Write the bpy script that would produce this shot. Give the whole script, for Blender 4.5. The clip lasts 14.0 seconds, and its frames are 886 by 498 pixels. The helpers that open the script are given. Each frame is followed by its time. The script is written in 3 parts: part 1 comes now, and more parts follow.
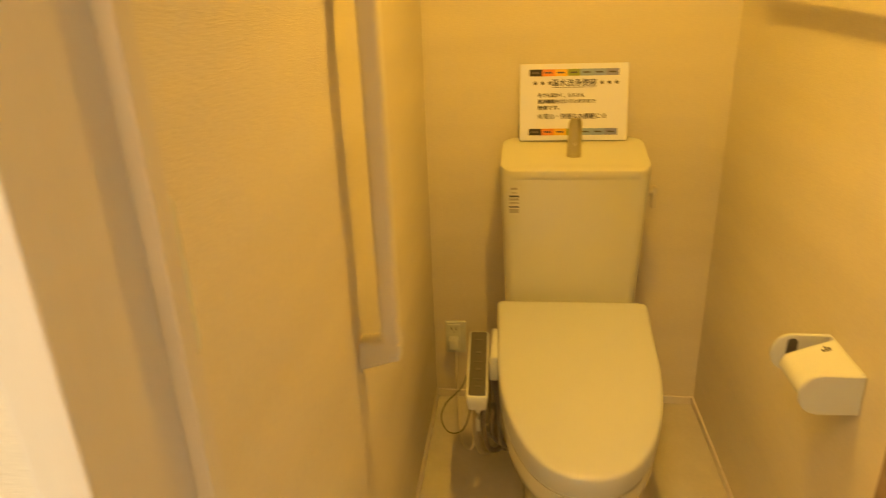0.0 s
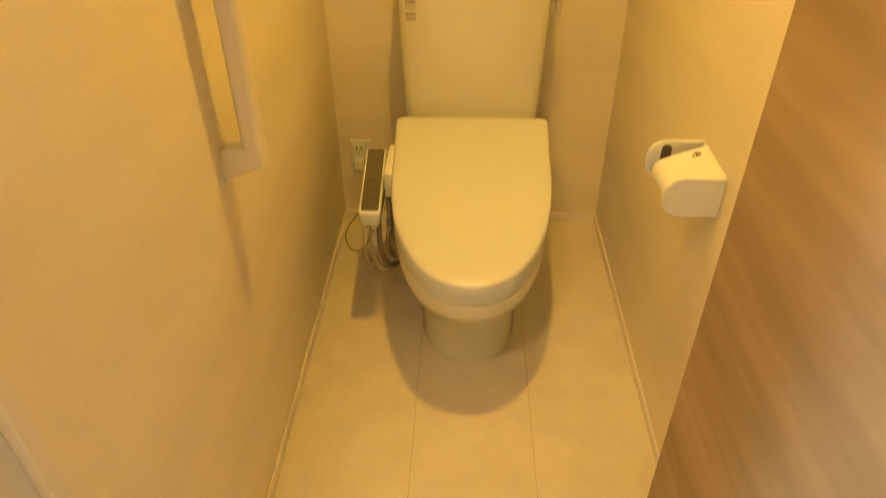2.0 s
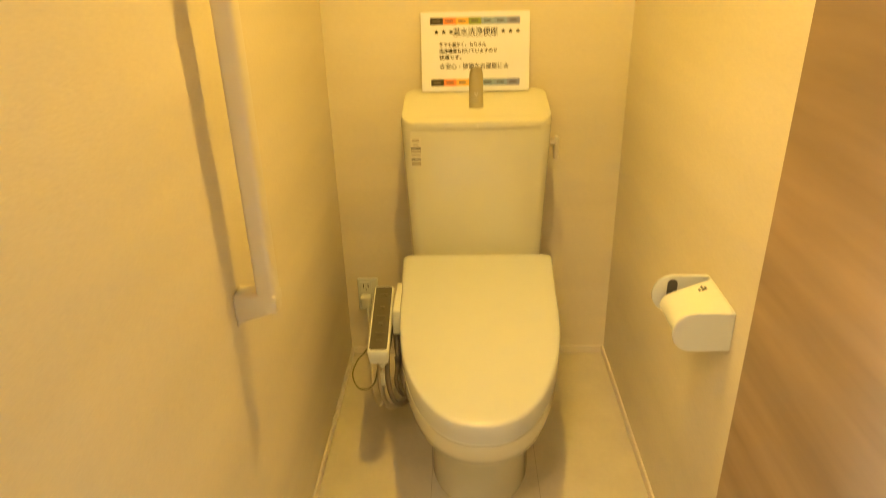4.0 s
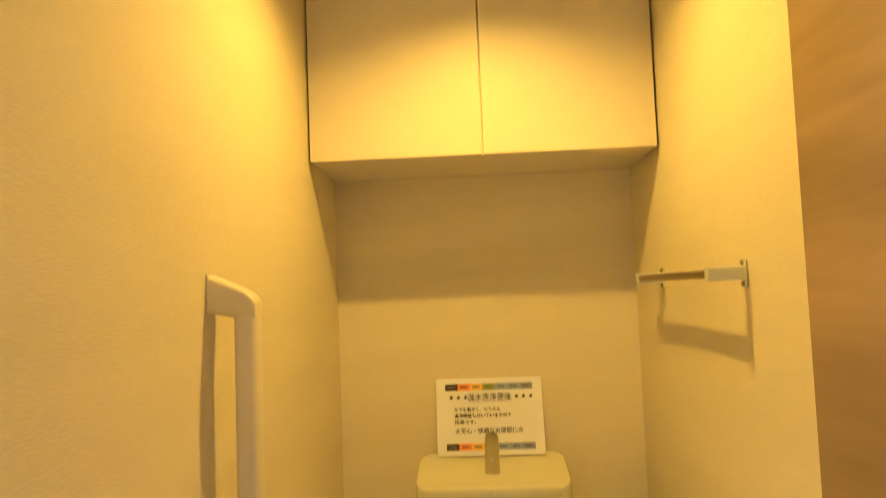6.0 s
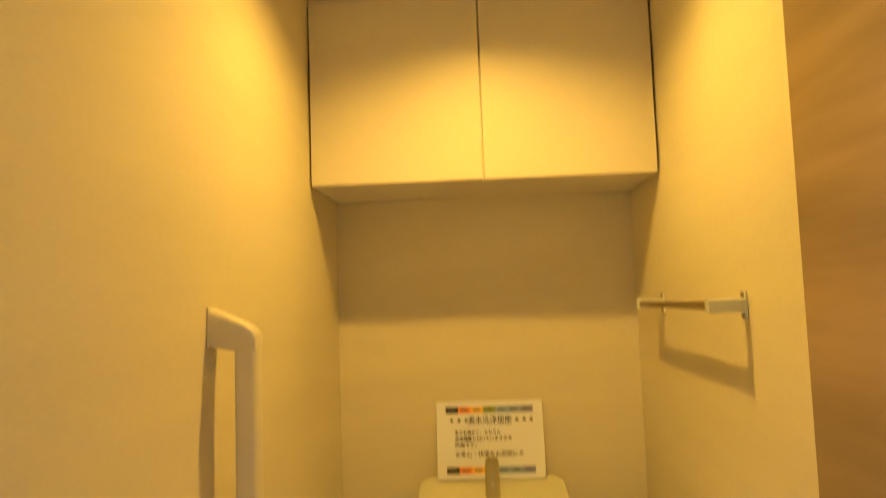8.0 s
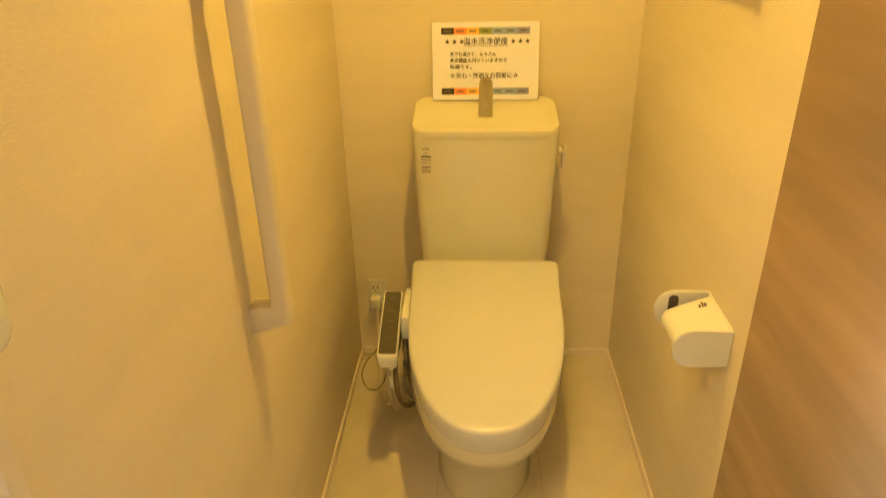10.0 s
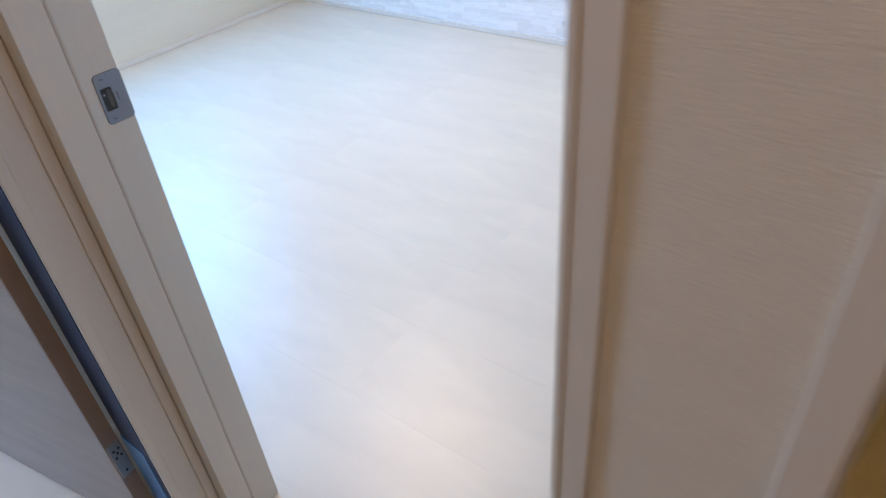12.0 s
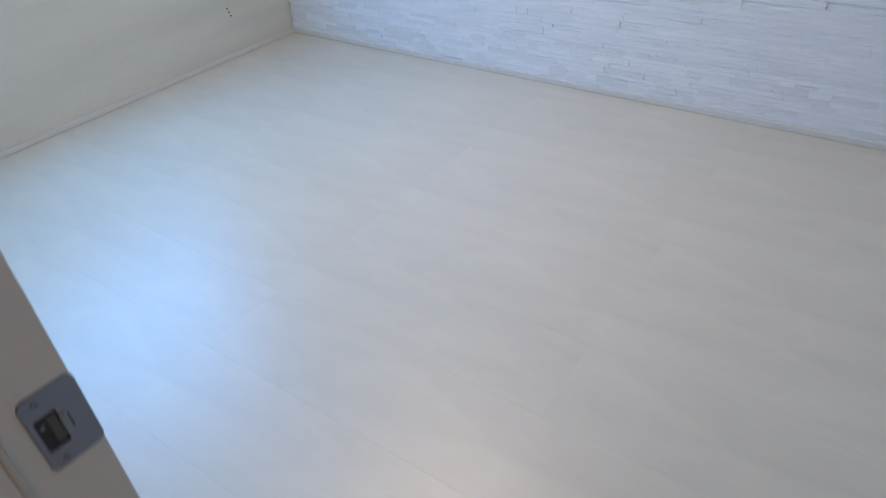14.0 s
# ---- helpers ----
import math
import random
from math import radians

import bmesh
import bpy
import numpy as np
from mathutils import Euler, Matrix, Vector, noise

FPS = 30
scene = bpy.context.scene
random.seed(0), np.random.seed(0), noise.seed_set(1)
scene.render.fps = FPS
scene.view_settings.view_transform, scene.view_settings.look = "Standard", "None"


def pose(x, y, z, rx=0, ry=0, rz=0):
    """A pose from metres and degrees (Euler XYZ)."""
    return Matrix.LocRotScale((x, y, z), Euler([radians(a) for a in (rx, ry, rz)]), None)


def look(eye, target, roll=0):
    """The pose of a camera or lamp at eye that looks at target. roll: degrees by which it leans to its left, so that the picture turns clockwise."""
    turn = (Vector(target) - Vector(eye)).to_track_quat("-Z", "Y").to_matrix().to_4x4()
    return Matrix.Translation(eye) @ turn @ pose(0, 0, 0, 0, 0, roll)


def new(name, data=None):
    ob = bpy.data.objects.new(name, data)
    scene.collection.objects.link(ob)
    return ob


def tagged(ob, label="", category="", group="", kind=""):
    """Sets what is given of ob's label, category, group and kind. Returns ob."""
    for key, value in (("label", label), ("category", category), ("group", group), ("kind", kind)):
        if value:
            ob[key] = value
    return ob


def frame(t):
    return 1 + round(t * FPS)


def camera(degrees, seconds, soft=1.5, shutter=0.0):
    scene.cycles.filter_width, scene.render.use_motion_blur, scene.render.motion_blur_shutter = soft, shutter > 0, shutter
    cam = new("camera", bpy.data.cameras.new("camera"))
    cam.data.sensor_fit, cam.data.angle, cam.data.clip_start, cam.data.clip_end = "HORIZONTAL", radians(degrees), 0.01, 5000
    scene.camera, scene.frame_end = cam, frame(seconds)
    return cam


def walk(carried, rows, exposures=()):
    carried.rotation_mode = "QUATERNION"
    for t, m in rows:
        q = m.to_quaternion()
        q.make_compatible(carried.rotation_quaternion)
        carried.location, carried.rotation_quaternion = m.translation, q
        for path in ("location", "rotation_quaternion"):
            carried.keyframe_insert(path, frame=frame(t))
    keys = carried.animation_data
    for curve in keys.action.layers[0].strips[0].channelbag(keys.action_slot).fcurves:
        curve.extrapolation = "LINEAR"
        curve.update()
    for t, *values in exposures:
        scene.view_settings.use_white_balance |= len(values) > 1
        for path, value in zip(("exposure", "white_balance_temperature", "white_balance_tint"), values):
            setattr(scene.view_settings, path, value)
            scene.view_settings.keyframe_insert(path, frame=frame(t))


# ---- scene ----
cam = camera(66.7, 14.0, soft=0.95, shutter=0.5)
PATH = [
    (0, (0.279, -1.984, 1.371), (0.056, -0.146, 0.615), -2.1),
    (0.5, (0.354, -1.974, 1.364), (0.250, -0.148, 0.559), -3.1),
    (1, (0.405, -1.97, 1.355), (0.314, -0.183, 0.461), -4.1),
    (1.5, (0.415, -1.964, 1.332), (0.345, -0.251, 0.302), -2.4),
    (2, (0.415, -1.966, 1.308), (0.353, -0.355, 0.123), -0.3),
    (2.2, (0.417, -1.967, 1.3), (0.354, -0.398, 0.062), -0.9),
    (4.3, (0.398, -1.966, 1.338), (0.326, -0.104, 0.613), -1.7),
    (4.5, (0.401, -1.965, 1.345), (0.318, -0.068, 0.716), -2.1),
    (5, (0.402, -1.964, 1.356), (0.314, 0.004, 1.013), -1.9),
    (5.5, (0.401, -1.966, 1.372), (0.306, 0.029, 1.273), -2.4),
    (6, (0.404, -1.967, 1.383), (0.313, 0.027, 1.505), -2.2),
    (6.5, (0.405, -1.972, 1.393), (0.316, -0.005, 1.741), -2.3),
    (7, (0.407, -1.978, 1.418), (0.31, -0.045, 1.925), -1.7),
    (7.5, (0.409, -1.98, 1.425), (0.305, -0.044, 1.918), -2.0),
    (8, (0.407, -1.972, 1.42), (0.313, 0.02, 1.57), -2.0),
    (8.2, (0.406, -1.972, 1.417), (0.313, 0.026, 1.441), -1.9),
    (10.3, (0.404, -1.986, 1.377), (0.302, -0.238, 0.404), -1.1),
    (10.5, (0.399, -1.989, 1.369), (0.257, -0.276, 0.345), -1.4),
    (10.6, (0.386, -1.990, 1.376), (0.176, -0.300, 0.311), -1.9),
    (11, (0.362, -2.012, 1.380), (-0.213, -0.528, 0.197), -4.4),
    (11.3, (0.286, -2.044, 1.403), (-0.519, -0.674, 0.205), -5.4),
    (11.5, (0.205, -2.057, 1.404), (-0.701, -0.738, 0.203), -5.7),
    (11.6, (0.17, -2.064, 1.406), (-0.782, -0.774, 0.212), -5.6),
    (11.9, (0.077, -2.085, 1.403), (-0.935, -0.83, 0.219), -5.2),
    (12, (0.039, -2.074, 1.399), (-0.989, -0.842, 0.204), -5.4),
    (12.2, (-0.025, -2.063, 1.398), (-1.058, -0.837, 0.203), -5.2),
    (12.5, (-0.096, -2.029, 1.417), (-1.11, -0.794, 0.214), -4.1),
    (12.7, (-0.14, -2.001, 1.418), (-1.107, -0.701, 0.245), -3.3),
    (13, (-0.203, -1.922, 1.426), (-1.143, -0.584, 0.275), -4.3),
    (13.4, (-0.305, -1.834, 1.423), (-1.238, -0.505, 0.256), -3.2),
    (13.5, (-0.319, -1.818, 1.424), (-1.273, -0.51, 0.25), -3.7),
    (14, (-0.477, -1.727, 1.413), (-1.469, -0.457, 0.228), -4.5),
]
EXPOSURES = [(0.0, -0.76, 10700, 10), (0.5, -0.50, 9500, 9), (1.2, -0.52, 9400, 9), (2.2, -0.47, 9300, 9), (4.5, -0.27, 7450, 2), (5.2, -0.34, 7450, 3), (5.6, -0.69, 7700, 5), (6.5, -0.92, 8000, 6), (7.2, -1.09, 8300, 6), (8.2, -1.09, 8500, 6),
             (10.5, -0.38, 8450, 7), (10.8, -0.40, 8250, 10), (11.1, -0.72, 7350, 14), (11.5, -1.62, 6800, 18), (11.9, -2.40, 6000, 25), (12.3, -2.80, 5950, 24), (13.0, -2.92, 6030, 24), (13.5, -3.12, 6020, 24), (14.0, -3.27, 6020, 24)]
walk(cam, [(t, look(eye, target, roll)) for t, eye, target, roll in PATH], EXPOSURES)

# ---- world and lights ----
world = bpy.data.worlds.new("sky_world")
scene.world = world
world.use_nodes = True
wn = world.node_tree
sky = wn.nodes.new("ShaderNodeTexSky")
sky.sky_type = "NISHITA"
sky.sun_disc = False
sky.sun_elevation, sky.sun_rotation = radians(40), radians(150)
wn.links.new(sky.outputs["Color"], wn.nodes["Background"].inputs["Color"])
wn.nodes["Background"].inputs["Strength"].default_value = 0.1


def lamp(name, at, aim, watts, colour, size, size_y=None, spread=180):
    data = bpy.data.lights.new(name, "AREA")
    data.energy, data.color, data.size, data.spread = watts, colour, size, radians(spread)
    data.shape = "RECTANGLE" if size_y else "DISK"
    if size_y:
        data.size_y = size_y
    ob = new(name, data)
    ob.matrix_world = look(at, aim)
    return ob


lamp("downlight_lamp", (0.437, -0.797, 2.250), (0.437, -0.73, 0), 21.0, (1.0, 0.60, 0.125), 0.05, None, 160)
lamp("bedroom_daylight", (-3.83, -0.45, 1.5), (0, -0.45, 1.3), 365.0, (0.13, 0.51, 1.0), 1.4, 1.05)
lamp("bedroom_lamp", (-1.95, -0.05, 2.33), (-1.95, -0.05, 0), 172.0, (1.0, 0.80, 0.53), 0.8)
# added fill that brightens the hall and jambs; its source is unseen
lamp("hall_fill", (0.02, -2.15, 2.37), (0.02, -2.15, 0), 30.0, (1.0, 0.65, 0.37), 0.25)
lamp("side_room_daylight", (-2.9, -2.9, 1.5), (-1.4, -2.2, 0.6), 240.0, (0.5, 0.72, 1.0), 0.9, 0.9)

# ---- materials ----


def material(name, colour, rough=0.5, metal=0.0, vary=0.06, scale=6.0, fine=120.0, bump=0.15, depth=0.001, coat=0.0, stretch=(1, 1, 1), each=0.0):
    """A surface with colour that varies at two scales and fine relief."""
    m = bpy.data.materials.new(name)
    m.use_nodes = True
    t, lk = m.node_tree.nodes, m.node_tree.links
    b = t["Principled BSDF"]
    b.inputs["Roughness"].default_value, b.inputs["Metallic"].default_value = rough, metal
    b.inputs["Coat Weight"].default_value = coat
    co, mp = t.new("ShaderNodeTexCoord"), t.new("ShaderNodeMapping")
    mp.inputs["Scale"].default_value = stretch
    lk.new(co.outputs["Object"], mp.inputs["Vector"])
    n1, n2 = t.new("ShaderNodeTexNoise"), t.new("ShaderNodeTexNoise")
    n1.inputs["Scale"].default_value, n1.inputs["Detail"].default_value = scale, 4
    n2.inputs["Scale"].default_value, n2.inputs["Detail"].default_value = fine, 6
    for n in (n1, n2):
        lk.new(mp.outputs["Vector"], n.inputs["Vector"])
    mix, ramp = t.new("ShaderNodeMix"), t.new("ShaderNodeMapRange")
    mix.data_type = "RGBA"
    add = t.new("ShaderNodeMath")
    add.operation = "ADD"
    lk.new(n1.outputs["Fac"], add.inputs[0])
    half = t.new("ShaderNodeMath")
    half.operation = "MULTIPLY"
    half.inputs[1].default_value = 0.45
    lk.new(n2.outputs["Fac"], half.inputs[0])
    lk.new(half.outputs[0], add.inputs[1])
    last = add
    if each:
        inf, k = t.new("ShaderNodeObjectInfo"), t.new("ShaderNodeMath")
        k.operation = "MULTIPLY_ADD"
        k.inputs[1].default_value = each
        lk.new(inf.outputs["Random"], k.inputs[0])
        lk.new(add.outputs[0], k.inputs[2])
        last = k
    ramp.inputs["From Min"].default_value, ramp.inputs["From Max"].default_value = 0.4, 1.05 + each
    lk.new(last.outputs[0], ramp.inputs["Value"])
    lk.new(ramp.outputs["Result"], mix.inputs["Factor"])
    mix.inputs["A"].default_value = (*[min(1, c * (1 - vary)) for c in colour], 1)
    mix.inputs["B"].default_value = (*[min(1, c * (1 + vary)) for c in colour], 1)
    lk.new(mix.outputs["Result"], b.inputs["Base Color"])
    if bump:
        bp = t.new("ShaderNodeBump")
        bp.inputs["Strength"].default_value, bp.inputs["Distance"].default_value = bump, depth
        lk.new(n2.outputs["Fac"], bp.inputs["Height"])
        lk.new(bp.outputs["Normal"], b.inputs["Normal"])
    return m


def glow(name, colour, strength):
    m = bpy.data.materials.new(name)
    m.use_nodes = True
    b = m.node_tree.nodes["Principled BSDF"]
    b.inputs["Base Color"].default_value = (*colour, 1)
    b.inputs["Emission Color"].default_value, b.inputs["Emission Strength"].default_value = (*colour, 1), strength
    return m


# vary puts part of the relief's light and dark flecks into the colour
WALLPAPER = material("wallpaper", (0.715, 0.67, 0.56), 0.75, vary=0.12, scale=2.5, fine=210, bump=0.38, depth=0.0018, stretch=(0.3, 0.3, 2.2))
CEILING = material("ceiling_paper", (0.78, 0.75, 0.67), 0.8, vary=0.03, scale=3, fine=140, bump=0.3)
PAINT = material("white_trim", (0.74, 0.70, 0.64), 0.42, vary=0.03, scale=5, fine=60, bump=0.06)
FRAME = material("door_frame_film", (0.675, 0.632, 0.548), 0.42, vary=0.05, scale=3, fine=40, bump=0.08, stretch=(6, 6, 0.5))
CERAMIC = material("glazed_ceramic", (0.63, 0.635, 0.535), 0.12, vary=0.015, scale=2, fine=20, bump=0.0, coat=0.3)
PLASTIC = material("white_plastic", (0.66, 0.70, 0.66), 0.15, vary=0.02, scale=4, fine=80, bump=0.03)
LID = material("lid_plastic", (0.55, 0.585, 0.575), 0.22, vary=0.015, scale=3, fine=60, bump=0.02)
GREY_PLASTIC = material("grey_panel", (0.085, 0.08, 0.065), 0.3, vary=0.08, scale=20, fine=120, bump=0.03)
VINYL = material("cushion_floor", (0.57, 0.545, 0.48), 0.45, vary=0.09, scale=9, fine=70, bump=0.12)
SEAM = material("floor_seam", (0.42, 0.39, 0.33), 0.6, vary=0.1)
WOOD = material("door_wood_film", (0.34, 0.245, 0.158), 0.5, vary=0.42, scale=1.7, fine=6, bump=0.05, stretch=(2, 0.55, 4.6))
PALE_WOOD = material("pale_door_film", (0.62, 0.56, 0.50), 0.4, vary=0.12, scale=3.2, fine=26, bump=0.08, stretch=(3, 0.55, 5.5))
EDGE_WOOD = material("door_edge", (0.25, 0.18, 0.11), 0.6, vary=0.15, scale=5, fine=60, bump=0.1, stretch=(4, 4, 0.4))
PLANK = material("pale_floor_board", (0.72, 0.635, 0.51), 0.40, vary=0.085, scale=2.6, fine=8, bump=0.03, stretch=(0.9, 2.6, 2.6), each=0.06)
JOINT = material("floor_joint", (0.55, 0.51, 0.45), 0.7, vary=0.1)
STONE = material("white_stone", (0.83, 0.83, 0.83), 0.85, vary=0.15, scale=7, fine=34, bump=0.9, depth=0.006, stretch=(0.5, 0.5, 2.2), each=0.5)
PLANK.node_tree.nodes["Principled BSDF"].inputs["Specular IOR Level"].default_value = 0.9
PLANK.node_tree.nodes["Principled BSDF"].inputs["IOR"].default_value = 1.62
GROUT = material("stone_backing", (0.74, 0.74, 0.74), 0.9, vary=0.1)
BAR = material("cream_bar_plastic", (0.70, 0.665, 0.58), 0.3, vary=0.02, scale=4, fine=80, bump=0.02)
BRONZE = material("dull_bronze", (0.30, 0.24, 0.16), 0.32, 0.9, vary=0.08, scale=20, fine=200, bump=0.03)
STOP_STRIP = material("tan_strip", (0.54, 0.48, 0.40), 0.7, vary=0.06)
WHITE_HOSE = material("pale_hose", (0.42, 0.39, 0.30), 0.45, vary=0.12, scale=40, fine=200)
STEEL = material("satin_steel", (0.58, 0.56, 0.53), 0.3, 1.0, vary=0.05, scale=20, fine=200, bump=0.05)
# near black: shade inside holes and slots as colour; also screws and pane
DARK = material("dark_recess", (0.03, 0.03, 0.03), 0.6)
SKYBLUE = material("light_blue_film", (0.05, 0.24, 0.55), 0.3, vary=0.2, scale=12, fine=60)
BLUE = material("blue_film", (0.004, 0.019, 0.07), 0.65, vary=0.25, scale=8, fine=60)
PAPER = material("paper", (0.80, 0.84, 0.98), 0.7, vary=0.02, scale=6, fine=150, bump=0.1)
CABINET = material("cabinet_film", (0.74, 0.70, 0.63), 0.45, vary=0.03, scale=4, fine=120, bump=0.08)
BULB = glow("lit_diffuser", (1.0, 0.86, 0.58), 14.0)

# ---- helpers for building ----


def part(name, bm, mat, parent=None, label="", smooth=0):
    me = bpy.data.meshes.new(name)
    bmesh.ops.recalc_face_normals(bm, faces=bm.faces)
    bm.to_mesh(me)
    bm.free()
    me.materials.append(mat)
    if smooth:
        for p in me.polygons:
            p.use_smooth = True
        me.set_sharp_from_angle(angle=radians(smooth))
    ob = new(name, me)
    if parent:
        ob.parent = parent
    if label:
        ob["label"] = label
    return ob


def thing(name, label, category, group="", at=(0, 0, 0)):
    ob = new(name)
    ob.location = at
    return tagged(ob, label, category, group)


def setting(name, bm, mat, label, category, smooth=0):
    return tagged(part(name, bm, mat, None, "", smooth), label, category, "", "structure")


def box(lo, hi, bevel=0.0, seg=2, bm=None):
    b = bmesh.new()
    bmesh.ops.create_cube(b, size=1)
    lo, hi = Vector(lo), Vector(hi)
    bmesh.ops.scale(b, vec=hi - lo, verts=b.verts)
    bmesh.ops.translate(b, vec=(lo + hi) / 2, verts=b.verts)
    if bevel:
        bmesh.ops.bevel(b, geom=b.edges[:], offset=bevel, segments=seg, profile=0.5, affect="EDGES")
    return joined(bm, b) if bm else b


def joined(a, b):
    me = bpy.data.meshes.new("join")
    b.to_mesh(me)
    b.free()
    a.from_mesh(me)
    bpy.data.meshes.remove(me)
    return a


def boxes(*items):
    bm = bmesh.new()
    for lo, hi, *rest in items:
        box(lo, hi, rest[0] if rest else 0.0, 2, bm)
    return bm


def moved(bm, m):
    bm.transform(m)
    return bm


def loft(rings, cap=True):
    """A skin over rings of equally many points."""
    bm = bmesh.new()
    rows = [[bm.verts.new(p) for p in r] for r in rings]
    n = len(rows[0])
    for a, b in zip(rows, rows[1:]):
        for k in range(n):
            bm.faces.new((a[k], a[(k + 1) % n], b[(k + 1) % n], b[k]))
    if cap:
        bm.faces.new(rows[0][::-1])
        bm.faces.new(rows[-1])
    return bm


def tube(points, radius, sides=10, cap=True):
    """A round bar along a line of points."""
    pts, rings = [Vector(p) for p in points], []
    side = None
    for k, p in enumerate(pts):
        d = (pts[min(k + 1, len(pts) - 1)] - pts[max(k - 1, 0)]).normalized()
        if side is None:
            side = d.orthogonal().normalized()
        side = (side - d * side.dot(d)).normalized()
        up = d.cross(side)
        rings.append([p + radius * (math.cos(a) * side + math.sin(a) * up) for a in [2 * math.pi * i / sides for i in range(sides)]])
    return loft(rings, cap)


def curve_points(points, steps=8):
    """A smooth line through the points."""
    p = [Vector(q) for q in points]
    p = [2 * p[0] - p[1]] + p + [2 * p[-1] - p[-2]]
    out = []
    for k in range(1, len(p) - 2):
        for s in range(steps):
            u = s / steps
            out.append(0.5 * (2 * p[k] + (p[k + 1] - p[k - 1]) * u + (2 * p[k - 1] - 5 * p[k] + 4 * p[k + 1] - p[k + 2]) * u * u + (3 * p[k] - p[k - 1] - 3 * p[k + 1] + p[k + 2]) * u ** 3))
    return out + [p[-2]]


def disc(centre, radius, depth, axis="z", sides=32, bevel=0.0):
    bm = bmesh.new()
    bmesh.ops.create_cone(bm, cap_ends=True, segments=sides, radius1=radius, radius2=radius, depth=depth)
    if bevel:
        bmesh.ops.bevel(bm, geom=[e for e in bm.edges if len(e.link_faces) == 2 and abs(e.verts[0].co.z - e.verts[1].co.z) < 1e-6], offset=bevel, segments=2, affect="EDGES")
    m = {"z": Matrix(), "x": Matrix.Rotation(radians(90), 4, "Y"), "y": Matrix.Rotation(radians(90), 4, "X")}[axis]
    return moved(bm, Matrix.Translation(centre) @ m)


def ring_plate(centre, r0, r1, depth, axis="z", sides=32):
    out = []
    for r, z in ((r0, 0), (r0, depth), (r1, depth), (r1, 0)):
        out.append([(r * math.cos(a), r * math.sin(a), z) for a in [2 * math.pi * i / sides for i in range(sides)]])
    bm = loft(out + [out[0]], False)
    bmesh.ops.remove_doubles(bm, verts=bm.verts, dist=1e-6)
    m = {"z": Matrix(), "x": Matrix.Rotation(radians(90), 4, "Y"), "y": Matrix.Rotation(radians(90), 4, "X")}[axis]
    return moved(bm, Matrix.Translation(centre) @ m)


def r_ring(x0, x1, y0, y1, z, r, count=40):
    """A rectangle with round corners."""
    cx, cy, a, b = (x0 + x1) / 2, (y0 + y1) / 2, (x1 - x0) / 2, (y1 - y0) / 2
    out = []
    for k in range(count):
        t = 2 * math.pi * k / count
        q = t + math.pi / count
        c, s = math.cos(q), math.sin(q)
        sx, sy = math.copysign(1, c), math.copysign(1, s)
        u = (q % (math.pi / 2)) / (math.pi / 2)
        ang = (math.floor(q / (math.pi / 2)) + u) * math.pi / 2
        out.append((cx + sx * (a - r) + r * math.cos(ang), cy + sy * (b - r) + r * math.sin(ang), z))
    return out


# ---- the large structure ----
XR, CEIL, FY0, FY1, FYB = 0.868, 2.225, -1.729, -1.625, -1.623  # right wall and ceiling of the toilet; front wall, outer and inner faces
BX0, BX1, BY1 = -3.896, -0.10, 1.261  # bedroom
JX, RX = -0.925, -0.130  # bedroom door opening
TX0, TX1 = 0.065, 0.81  # toilet door opening
HEAD = 2.0
HX, HY, HC = -0.961, -3.1, 2.38  # hall: its side wall, back wall and ceiling

setting("floor_toilet", box((-0.1, -1.678, -0.06), (XR + 0.1, 0.1, 0)), VINYL, "pale beige mottled vinyl floor in the toilet", "floor")
for x in (0.302, 0.585):
    part("floor_seam", box((x - 0.0009, FY1 + 0.01, -0.001), (x + 0.0009, -0.01, 0.0004)), SEAM, bpy.data.objects["floor_toilet"])
setting("wall_toilet_back", box((-0.1, 0, 0), (XR + 0.1, 0.1, 2.5)), WALLPAPER, "cream textured wallpaper behind the toilet", "wall")
setting("wall_toilet_left", box((-0.1, FY1, 0), (0, 0, 2.5)), WALLPAPER, "cream textured wallpaper partition with grab bar", "wall")
setting("wall_toilet_right", box((XR, FY1, 0), (XR + 0.1, 0, 2.5)), WALLPAPER, "cream textured wallpaper wall with paper holder", "wall")


def ceiling_with_hole(x0, y0, x1, y1, z, thick, cx, cy, r, sides=32):
    """A slab with a round opening through it."""
    def edge(a):
        dx, dy = math.cos(a), math.sin(a)
        k = min((x1 - cx) / dx if dx > 1e-9 else 9e9, (x0 - cx) / dx if dx < -1e-9 else 9e9, (y1 - cy) / dy if dy > 1e-9 else 9e9, (y0 - cy) / dy if dy < -1e-9 else 9e9)
        return (cx + k * dx, cy + k * dy)
    angles = sorted([2 * math.pi * i / sides for i in range(sides)] + [math.atan2(b - cy, a - cx) % (2 * math.pi) for a in (x0, x1) for b in (y0, y1)])
    inner = [(cx + r * math.cos(a), cy + r * math.sin(a)) for a in angles]
    outer = [edge(a) for a in angles]
    rings = [[(*p, z) for p in outer], [(*p, z) for p in inner], [(*p, z + thick) for p in inner], [(*p, z + thick) for p in outer]]
    bm = loft(rings + [rings[0]], False)
    bmesh.ops.remove_doubles(bm, verts=bm.verts, dist=1e-6)
    return bm


LX, LY = 0.437, -0.797
setting("ceiling_toilet", ceiling_with_hole(-0.05, FY1 - 0.05, XR + 0.05, 0.05, CEIL, 0.02, LX, LY, 0.053), CEILING, "plain cream papered ceiling of the toilet", "ceiling")

